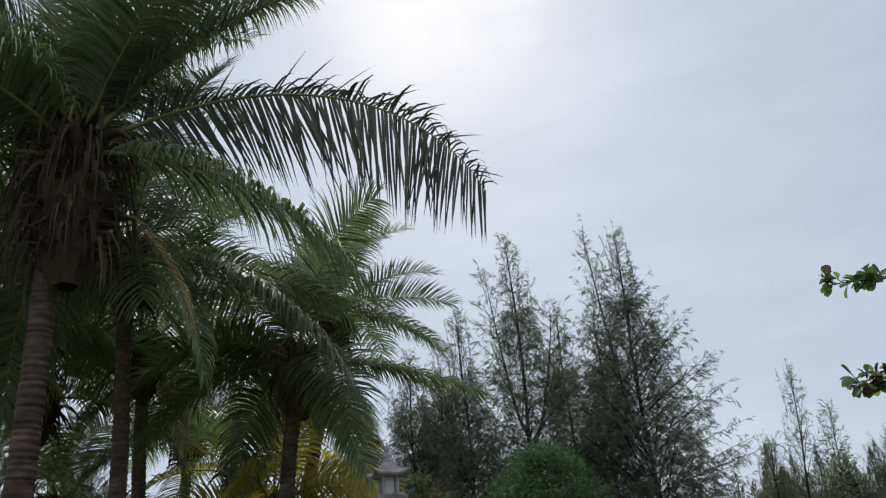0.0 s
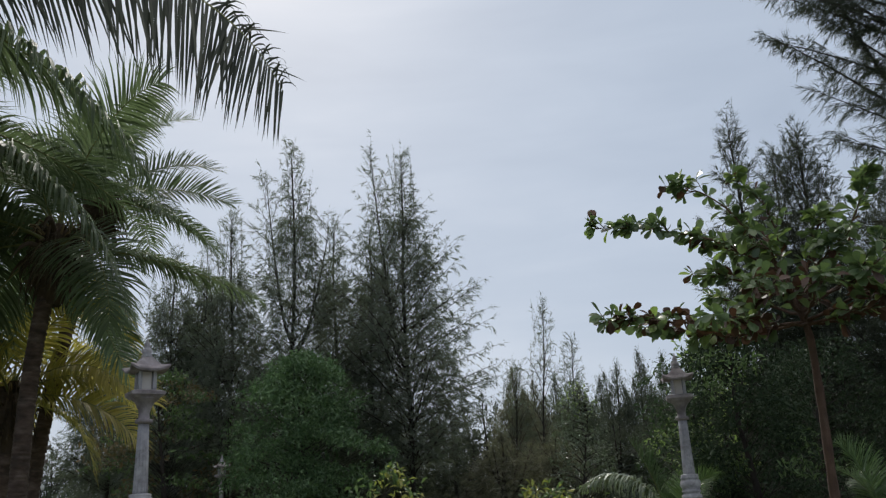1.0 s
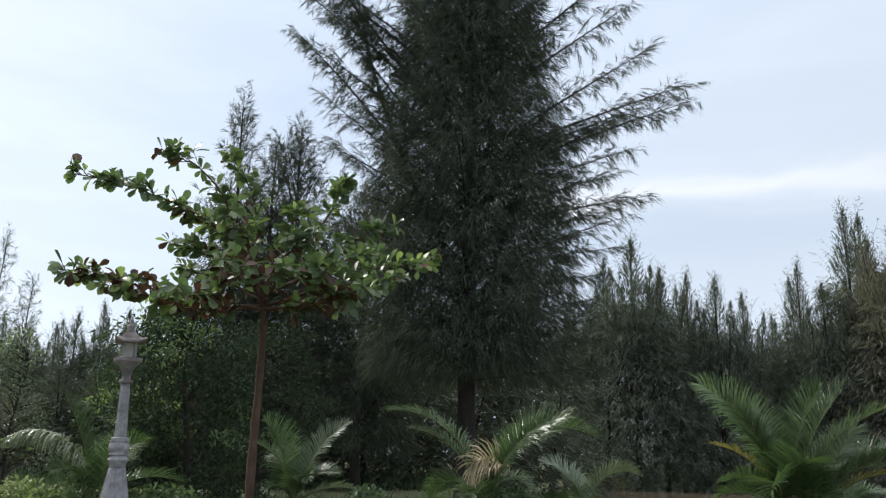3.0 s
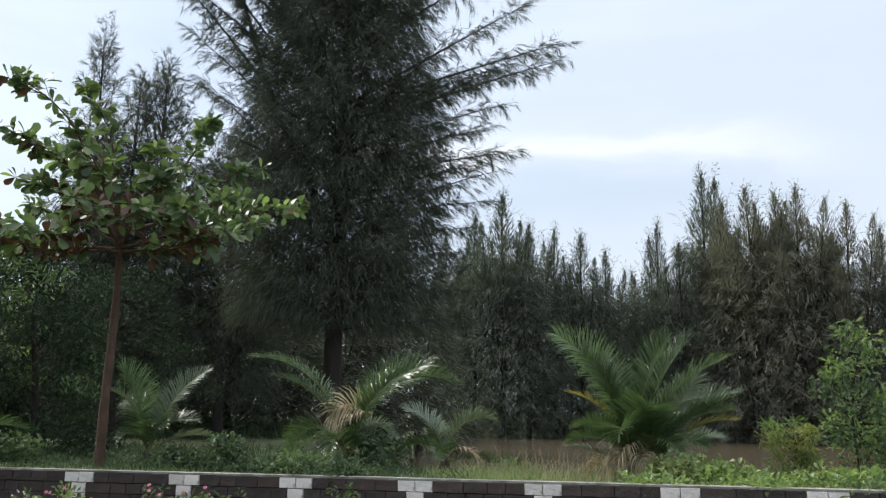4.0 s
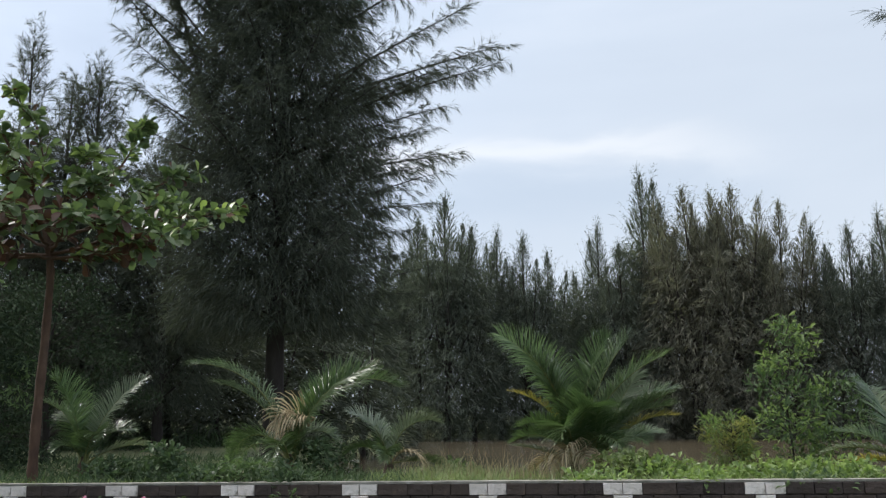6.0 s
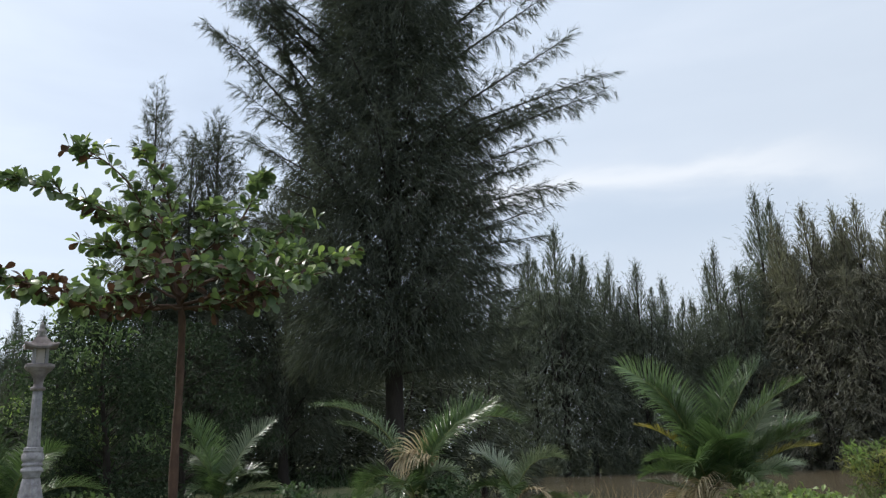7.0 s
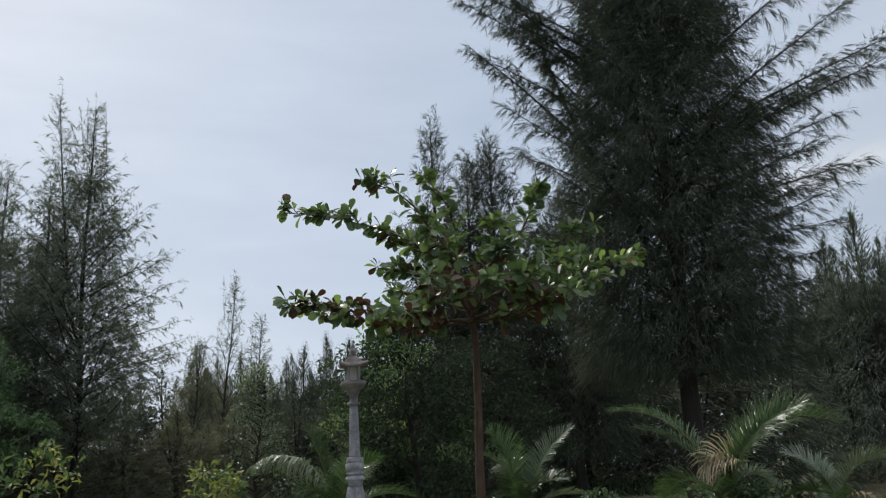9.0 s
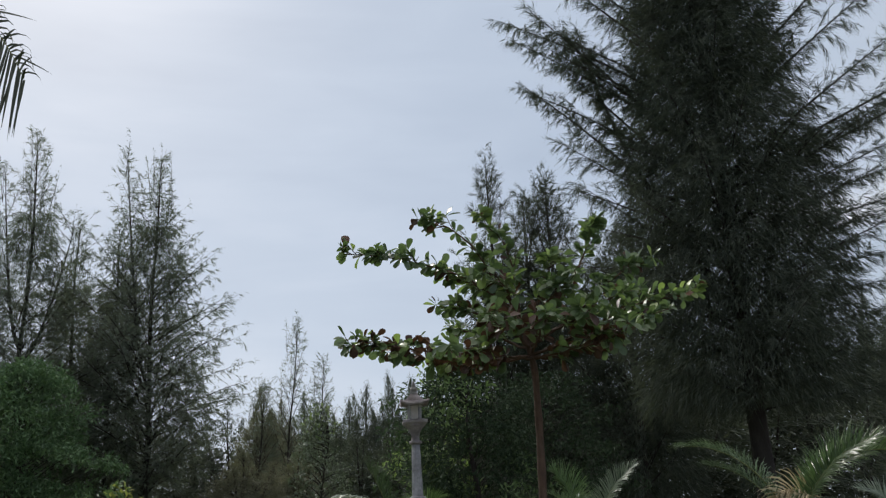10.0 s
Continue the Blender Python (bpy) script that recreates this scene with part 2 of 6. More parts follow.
stone_dark = surface("dark_split_stone", [(0.1, (0.030, 0.023, 0.022)), (0.45, (0.052, 0.039, 0.037)), (0.75, (0.078, 0.057, 0.050)), (0.95, (0.17, 0.12, 0.085))], scale=9, rough=0.8, bump=0.9,
                     bump_scale=28, per_object=0.35)
stone_dark_rest = surface("dark_split_stone_rest", [(0.1, (0.030, 0.023, 0.022)), (0.45, (0.052, 0.039, 0.037)), (0.75, (0.078, 0.057, 0.050))], scale=9, rough=0.8, bump=0.9,
                          bump_scale=28, island=0.6)
stone_white = surface("white_split_stone", [(0.2, (0.64, 0.575, 0.56)), (0.5, (0.76, 0.69, 0.67)), (0.8, (0.84, 0.78, 0.76))], scale=10, rough=0.8, bump=0.9, bump_scale=26,
                      per_object=0.4, stain=((0.30, 0.26, 0.24), 0.7, 9))
mortar = surface("dark_mortar", [(0.3, (0.014, 0.012, 0.011)), (0.7, (0.03, 0.026, 0.024))], scale=12, rough=0.95, bump=0.6)
concrete = surface("weathered_concrete", [(0.25, (0.20, 0.185, 0.165)), (0.5, (0.31, 0.29, 0.265)), (0.75, (0.44, 0.42, 0.39))], scale=5, rough=0.9, bump=0.5, bump_scale=70,
                   stain=((0.10, 0.10, 0.075), 0.8, 2.5))
coping_mat = surface("mossy_coping", [(0.25, (0.13, 0.125, 0.105)), (0.5, (0.24, 0.23, 0.205)), (0.75, (0.40, 0.385, 0.36))], scale=6, rough=0.9, bump=0.6, bump_scale=60,
                     stain=((0.055, 0.062, 0.035), 0.9, 1.6))
plaster = surface("white_render", [(0.3, (0.55, 0.56, 0.54)), (0.7, (0.68, 0.69, 0.67))], scale=2, rough=0.9, bump=0.2, stain=((0.30, 0.30, 0.27), 0.6, 1.5))

water_mat = bpy.data.materials.new("murky_water")
water_mat.use_nodes = True
wn = water_mat.node_tree
wb = wn.nodes["Principled BSDF"]
wtc = node(wn, "ShaderNodeTexCoord")
wmap = node(wn, "ShaderNodeMapping", {"Vector": wtc.outputs["Object"], "Scale": (1.0, 1.0, 1.0)})
wno = node(wn, "ShaderNodeTexNoise", {"Vector": wmap.outputs[0], "Scale": 3.0, "Detail": 4.0})
wbu = node(wn, "ShaderNodeBump", {"Height": wno.outputs[0], "Strength": 0.25, "Distance": 0.03})
wn.links.new(wbu.outputs[0], wb.inputs["Normal"])
wn.links.new(ramp(wn, wno.outputs[0], [(0.3, (0.062, 0.050, 0.033)), (0.7, (0.090, 0.074, 0.048))]), wb.inputs["Base Color"])
wb.inputs["Roughness"].default_value = 0.16


# ---------------------------------------------------------------- mesh tools
class Geo:
    """Gathers points and faces for one mesh."""

    def __init__(self):
        self.v, self.f, self.n = [], [], 0

    def add(self, verts, faces):
        verts = np.asarray(verts, float).reshape(-1, 3)
        faces = np.asarray(faces, int)
        self.v.append(verts)
        self.f.append(faces + self.n)
        self.n += len(verts)

    def mesh(self, name, smooth=False):
        me = bpy.data.meshes.new(name)
        faces = []
        for f in self.f:
            faces.extend(f.tolist() if isinstance(f, np.ndarray) else f)
        me.from_pydata(np.concatenate(self.v).tolist(), [], faces)
        if smooth:
            me.shade_smooth()
        me.update()
        return me


def unit(a):
    a = np.asarray(a, float)
    return a / np.maximum(np.linalg.norm(a, axis=-1, keepdims=True), 1e-9)


def tube(geo, pts, radii, sides=8, cap=True):
    """A tapered tube along pts."""
    pts = np.asarray(pts, float)
    tang = unit(np.gradient(pts, axis=0))
    ref = np.array([1.0, 0.13, 0.07]) if abs(tang[0, 0]) < 0.8 else np.array([0.1, 1.0, 0.05])
    a = unit(np.cross(tang, ref))
    b = np.cross(tang, a)
    ang = np.arange(sides) * 2 * np.pi / sides
    radii = np.broadcast_to(np.asarray(radii, float).reshape(-1, 1) if np.ndim(radii) else np.full((len(pts), 1), radii), (len(pts), 1))
    ring = pts[:, None] + radii[:, None] * (np.cos(ang)[None, :, None] * a[:, None] + np.sin(ang)[None, :, None] * b[:, None])
    i, j = np.meshgrid(np.arange(len(pts) - 1), np.arange(sides), indexing="ij")
    q = np.stack([i * sides + j, i * sides + (j + 1) % sides, (i + 1) * sides + (j + 1) % sides, (i + 1) * sides + j], -1).reshape(-1, 4)
    geo.add(ring.reshape(-1, 3), q)
    if cap:
        c = (len(pts) - 1) * sides
        k = np.arange(sides)
        top = np.stack([np.full(sides, sides), k, (k + 1) % sides], -1)
        geo.add(np.concatenate([ring[-1], pts[-1:]]), top)


def part(name, geo, material, parent, label="", smooth=False):
    me = geo if isinstance(geo, bpy.types.Mesh) else geo.mesh(name, smooth)
    if not me.materials:
        me.materials.append(material)
    ob = new(name, me)
    ob.parent = parent
    return tagged(ob, label)


def thing(name, x, y, z, label, category, group="", kind="", turn=0):
    ob = new(name)
    ob.empty_display_size = 0.3
    ob.matrix_world = pose(x, y, z, 0, 0, turn)
    return tagged(ob, label, category, group, kind)


def polar(az, d):
    return d * math.sin(radians(az)), d * math.cos(radians(az))


# ---------------------------------------------------------------- the lie of the land
WALL_X, WALL_Y = 7.664, 5.179                # left edge of one white pier of the wall
WALL_D, WALL_N = (0.327, -0.945), (0.945, 0.327)
WALL_TOP, PIER, STONE, COURSE = 0.963, 1.32, 0.1885, 0.115
WATER = 0.25


def along(u, v):
    return WALL_X + WALL_D[0] * u + WALL_N[0] * v, WALL_Y + WALL_D[1] * u + WALL_N[1] * v


def uv(x, y):
    x, y = x - WALL_X, y - WALL_Y
    return x * WALL_D[0] + y * WALL_D[1], x * WALL_N[0] + y * WALL_N[1]


def blend(x, a, b):
    t = min(1, max(0, (x - a) / (b - a)))
    return t * t * (3 - 2 * t)


def veer(u):
    """How far the bank's edge turns towards the lawn past the end of the wall."""
    return 0.16 * max(0.0, -6.2 - u)


def shore(u):
    return 6.0 + 8.0 * blend(-u, 1.0, 4.5) + 34.0 * blend(-u, 5.0, 9.0)


def ground_z(x, y):
    u, v = uv(x, y)
    v += veer(u)
    if v < 0.12:
        return 0.0
    e = shore(u)
    bump = 0.05 * noise.noise((x * 0.7, y * 0.7, 0))
    raised = 0.86 + bump * blend(v, 0.3, 1.5)
    if v < e + 1:
        return raised - 1.0 * blend(v, e - 4.2, e + 1.0)
    far = 46.0
    if v < far - 3 and e < 40:
        return -0.14
    return -0.14 + 0.75 * blend(v, far - 3, far + 1) + bump if e < 40 else 0.86


def build_ground():
    us = np.concatenate([[-900, -300, -120, -60], np.arange(-40, 40.1, 0.8), [60, 120, 300, 900]])
    vs = np.concatenate([[-900, -300, -100, -40, -20, -10, -5, -2, 0.0, 0.11, 0.125], np.arange(0.5, 16.1, 0.5), np.arange(17, 60, 1.5), [80, 140, 300, 900]])
    pts = []
    for u in us:
        for v in vs:
            x, y = along(u, v - veer(u))
            pts.append((x, y, ground_z(x, y)))
    n = len(vs)
    i, j = np.meshgrid(np.arange(len(us) - 1), np.arange(n - 1), indexing="ij")
    q = np.stack([i * n + j, (i + 1) * n + j, (i + 1) * n + j + 1, i * n + j + 1], -1).reshape(-1, 4)
    g = Geo()
    g.add(pts, q)
    ob = new("ground", g.mesh("ground", True))
    ob.data.materials.append(soil)
    tagged(ob, "grassy earth bank falling to a muddy lake", "ground", kind="structure")


build_ground()
g = Geo()
wc = [along(-14, 5), along(60, 5), along(60, 47), along(-14, 47)]
g.add([(x, y, WATER) for x, y in wc], [[3, 2, 1, 0]])
water = new("water", g.mesh("water"))
water.data.materials.append(water_mat)
tagged(water, "still brown murky water of the lake", "water", kind="structure")


# ---------------------------------------------------------------- coconut palms
def frond(geo, rib, base, az, elev, length, droop, leaf=0.75, hang=0.5, count=80, width=0.035, start=0.16, twist=0.0, seed=0, side_bend=0.0, close=0.0, bare=0.0, flip=0.0, roll=0.0, lift=0.28, sweep=0.75, messy=1.0):
    """A feather leaf: a bent rib and two rows of drooping blades. Angles in degrees; az clockwise from +y."""
    r = np.random.RandomState(seed)
    n = 24
    s = np.linspace(0, 1, n)
    e = np.radians(elev - droop * s ** 1.25)
    a = np.radians(az + side_bend * s)
    step = np.stack([np.sin(a) * np.cos(e), np.cos(a) * np.cos(e), np.sin(e)], -1)
    pts = np.asarray(base) + np.concatenate([[[0, 0, 0]], np.cumsum((step[1:] + step[:-1]) / 2, 0)]) * length / (n - 1)
    tube(rib, pts, 0.025 * (length / 4) ** 0.5 * (1 - 0.92 * s) * (1 + 1.8 * np.exp(-s * 14)), 5)
    side0 = unit(np.stack([np.cos(a), -np.sin(a), 0 * a], -1))
    up0 = np.cross(side0, step)
    tw = np.radians(roll + twist * s)
    side_all = side0 * np.cos(tw)[:, None] + up0 * np.sin(tw)[:, None]
    up_all = np.cross(side_all, step)
    t = np.linspace(start, 0.995, count)
    for sg in (-1, 1):
        q = np.clip(t + r.uniform(-0.4, 0.4, count) / count, start, 0.999)
        keep = r.rand(count) > bare
        q = q[keep]
        m = len(q)
        at = np.stack([np.interp(q, s, pts[:, k]) for k in range(3)], -1)
        tg = unit(np.stack([np.interp(q, s, step[:, k]) for k in range(3)], -1))
        sd = unit(np.stack([np.interp(q, s, side_all[:, k]) for k in range(3)], -1)) * sg
        up = unit(np.stack([np.interp(q, s, up_all[:, k]) for k in range(3)], -1))
        lean = np.radians(sweep * np.interp(q, [start, 0.5, 0.85, 1.0], [22, 36, 52, 80]) + close * 30 + r.normal(0, 4 * messy, m))
        rise = lift + r.normal(0, 0.07 * messy ** 1.5, m)
        d = unit(sd * np.cos(lean)[:, None] + tg * np.sin(lean)[:, None] + up * rise[:, None])
        prof = np.interp(q, [start, start + 0.12, 0.45, 0.75, 1.0], [0.55, 0.9, 1.0, 0.85, 0.42])
        ll = leaf * prof * r.uniform(0.88, 1.08, m)
        ww = width * np.interp(q, [start, 0.3, 0.7, 1], [0.8, 1, 0.95, 0.6]) * r.uniform(0.85, 1.15, m)
        hg = hang * r.uniform(0.75, 1.3, m) * np.exp(r.normal(0, 0.25 * (messy - 1) + 1e-6, m))
        if flip and sg < 0:
            loose = (r.rand(m) < flip) & (q > 0.22)
            ll = ll * 0.45
            d = np.where(loose[:, None], unit(tg * 0.7 + np.array([0, 0, 1.0]) + r.normal(0, 0.2, (m, 3))), d)
            ll = np.where(loose, ll * r.uniform(0.45, 0.8, m), ll)
            hg = np.where(loose, r.uniform(0.6, 2.2, m), hg)
        segs = 4
        cur, dd = at.copy(), d.copy()
        across = unit(np.cross(d, up) + r.normal(0, 0.12, (m, 3)))
        rows = []
        shape = [0.7, 1.0, 0.82, 0.48, 0.0]
        for k in range(segs + 1):
            w = (ww * shape[k] / 2)[:, None]
            rows.append((cur - across * w, cur + across * w) if k < segs else (cur,))
            if k < segs:
                cur = cur + dd * (ll / segs)[:, None]
                dd = unit(dd + np.array([0, 0, -1.0]) * (hg * (0.35 + 0.3 * k))[:, None])
        vv = np.stack([rows[0][0], rows[0][1], rows[1][0], rows[1][1], rows[2][0], rows[2][1], rows[3][0], rows[3][1], rows[4][0]], 1)
        o = (np.arange(m) * 9)[:, None]
        geo.add(vv.reshape(-1, 3), np.concatenate([o + [0, 1, 3, 2], o + [2, 3, 5, 4], o + [4, 5, 7, 6]]))
        geo.f.append(o + [6, 7, 8] + geo.n - 9 * m)


def add_frond(palm, base, az, elev, length, droop, leaf_mat, rib_mat=None, label="", **kw):
    g, rb = Geo(), Geo()
    frond(g, rb, base, az, elev, length, droop, **kw)
    f = part("frond", g, leaf_mat, palm, label)
    part("rib", rb, rib_mat or palm_rib, f, smooth=True)


def trunk_mesh(top, radius, lean=(0, 0), seed=0, ridge=0.11, crook=0.0):
    """A palm trunk with ring scars, from the ground to top metres, bent by lean."""
    r = np.random.RandomState(seed)
    g = Geo()
    pts, rad, z = [], [], -0.1
    while z < top:
        k = max(z, 0) / top
        w = radius * (1.0 + 0.55 * math.exp(-max(z, 0) * 2.2) - 0.22 * k)
        h = r.uniform(0.035, 0.12)
        x, y = lean[0] * k ** 1.7 + crook * k ** 8 + 0.03 * math.sin(k * 7 + seed), lean[1] * k ** 1.7 + 0.03 * math.cos(k * 6 + seed)
        for dz, s in ((0.0, 1 + ridge * r.uniform(0.4, 1.2)), (h * 0.3, 1.0), (h * 0.85, 1.0 - ridge * r.uniform(0.1, 0.5))):
            pts.append((x, y, z + dz))
            rad.append(w * s)
        z += h
    tube(g, pts, rad, 16)
    return g, (pts[-1][0], pts[-1][1], pts[-1][2])


def crown_fibre(palm, top, size, seed, skirt=1.0):
    """The dark matted fibre, leaf sheaths and dry stalks round the top of a trunk."""
    r = np.random.RandomState(seed)
    top = np.array(top)
    g = Geo()
    sides, zs = 20, np.linspace(-0.95 * skirt, 0.42, 12)
    ring = np.interp(np.linspace(0, 1, 12), [0, 0.15, 0.5, 0.8, 1.0], [0.13, 0.17 + 0.06 * skirt, 0.22 + 0.10 * skirt, 0.26, 0.12]) * size
    ang = np.arange(sides) * 2 * np.pi / sides
    rows = []
    for z, w in zip(zs * size, ring):
        lump = np.array([1 + 0.45 * noise.noise((math.cos(a) * 2.2 + seed, math.sin(a) * 2.2, z * 5)) for a in ang])
        rows.append(np.stack([np.cos(ang) * w * lump, np.sin(ang) * w * lump, np.full(sides, z)], -1) + top)
    i, j = np.meshgrid(np.arange(11), np.arange(sides), indexing="ij")
    g.add(np.concatenate(rows), np.stack([i * sides + j, i * sides + (j + 1) % sides, (i + 1) * sides + (j + 1) % sides, (i + 1) * sides + j], -1).reshape(-1, 4))
    for k in range(int(230 * skirt)):
        a = r.uniform(0, 2 * np.pi)
        o = np.array([math.cos(a), math.sin(a), 0])
        p0 = top + o * 0.16 * size + [0, 0, r.uniform(-0.8 * skirt, 0.35) * size]
        p1 = p0 + (o * r.uniform(0.08, 0.30) * skirt + [0, 0, r.uniform(-0.05, 0.2)]) * size
        p2 = p1 + (o * r.uniform(0.0, 0.16) + [0, 0, r.uniform(-0.5, -0.05) * skirt]) * size
        tube(g, [p0, (p0 + p1) / 2 + [0, 0, 0.04 * size], p1, (p1 + p2) / 2 + o * 0.03, p2], np.array([0.030, 0.026, 0.020, 0.012, 0.003]) * size * r.uniform(0.4, 1.2), 4)
    part("crown_fibre", g, fibre, palm, "dark matted brown fibre under the crown")
    for k in range(8):
        a = k * 2.4 + r.uniform(-0.3, 0.3)
        o = np.array([math.cos(a), math.sin(a), 0])
        h = Geo()
        p0 = top + o * 0.18 * size + [0, 0, r.uniform(-0.6 * skirt, 0.2) * size]
        q = np.linspace(0, 1, 7)[:, None]
        arc = p0 + o * q * 0.62 * size * r.uniform(0.7, 1.1) + np.array([0, 0, 1.0]) * (0.26 * np.sin(q * 2.6) - 0.30 * q ** 2) * size
        tube(h, arc, np.array([0.05, 0.055, 0.05, 0.042, 0.032, 0.02, 0.004]) * size, 6)
        part("leaf_sheath", h, fibre, palm, smooth=True)
    n = Geo()
    for k in range(10):
        a = r.uniform(0, 2 * np.pi)
        o = np.array([math.cos(a), math.sin(a), 0])
        p = top + o * 0.15 * size + [0, 0, 0.15 * size]
        q = p + o * 0.45 * size + [0, 0, 0.16 * size]
        tube(n, [p, (p + q) / 2 + [0, 0, 0.1 * size], q, q + o * 0.12 - [0, 0, 0.25 * size]], np.array([0.022, 0.018, 0.012, 0.005]) * size, 4)
    part("flower_stalk", n, rib_dead, palm, "dry brown flower stalks")


def coconut_palm(x, y, top, radius, label, key=(), count=20, lean=(0, 0), seed=0, length=3.6, leaf_mat=None, yellow=0, dead=0, skip=None, group="coconut palms", crook=0.0, skirt=1.0):
    """A grown palm. key: fronds set by hand, as (az, elev, length, droop, options)."""
    r = np.random.RandomState(seed)
    z = ground_z(x, y)
    palm = thing("coconut_palm", x, y, z, label, "palm tree", group)
    g, tip = trunk_mesh(top - z, radius, lean, seed, crook=crook)
    part("trunk", g, palm_bark, palm, smooth=True)
    tip = np.array(tip)
    crown_fibre(palm, tip, radius / 0.15, seed + 5, skirt)
    for k in range(count):
        az = k * 137.5 + r.uniform(-15, 15)
        if skip and any(abs((az - c + 180) % 360 - 180) < w for c, w in skip):
            continue
        lev = k / count
        elev = 78 - 85 * lev + r.uniform(-6, 6)
        mat = palm_yellow if k >= count - yellow else (leaf_mat or palm_green)
        add_frond(palm, tip + [0, 0, 0.25 - 0.35 * lev], az, elev, length * r.uniform(0.85, 1.08), 55 + 30 * r.rand() + 18 * lev, mat,
                  seed=seed * 100 + k, leaf=0.31 * length * r.uniform(0.9, 1.1), hang=r.uniform(0.22, 0.45) + 0.3 * lev, count=int(27 * length), twist=r.uniform(-35, 35), roll=r.uniform(-45, 45),
                  side_bend=r.uniform(-18, 18), width=0.036)
    for k in range(dead):
        az = r.uniform(0, 360)
        add_frond(palm, tip + [0, 0, -0.25], az, -30, length * 0.6, 52, palm_dead, rib_dead, "dead brown hanging frond", seed=seed * 100 + 60 + k, leaf=0.5, hang=0.9, count=50, close=0.8, bare=0.2, start=0.3)
    for k, (az, elev, ln, dr, opt) in enumerate(key):
        o = dict(leaf=0.95, hang=0.38, count=int(29 * ln), width=0.035, seed=seed * 100 + 80 + k)
        o.update(opt)
        mat = o.pop("mat", leaf_mat or palm_green)
        add_frond(palm, tip + [0, 0, 0.1], az, elev, ln, dr, mat, **o)
    return palm


def young_palm(x, y, label, fronds, seed=0, leaf_mat=None, base=0.12):
    """A stemless young palm; fronds as (az, elev, length, droop, material or None)."""
    z = ground_z(x, y)
    palm = thing("young_coconut_palm", x, y, z, label, "palm tree", "young coconut palms")
    g = Geo()
    tube(g, [(0, 0, -0.05), (0, 0, 0.06), (0, 0, 0.18), (0.01, 0, 0.3)], [base * 0.6, base * 0.65, base * 0.5, base * 0.25], 10)
    part("stem", g, fibre, palm, smooth=True)
    for k, (az, elev, ln, dr, m, *more) in enumerate(fronds):
        r = np.random.RandomState(seed * 50 + k)
        shape = dict(leaf=0.30 * ln + 0.06, hang=0.26 if m is not palm_dead else 0.9, lift=0.42, count=int(60 + 46 * ln) if m is not palm_dead else 30, width=0.0145 if m is not palm_dead else 0.022, sweep=0.85, start=0.16, twist=r.uniform(-40, 40),
                     side_bend=r.uniform(-8, 8), close=0.5 if m is palm_dead else 0.1, bare=r.uniform(0.03, 0.10), messy=1.35)
        shape.update(more[0] if more else {})
        root = shape.pop("base", (0.03 * math.sin(radians(az)), 0.03 * math.cos(radians(az)), 0.2))
        add_frond(palm, root, az, elev, ln, dr, m or leaf_mat or palm_young, rib_dead if m is palm_dead else palm_rib,
                  "dry straw-coloured frond" if m is palm_dead else "", seed=seed * 50 + k, **shape)
    return palm


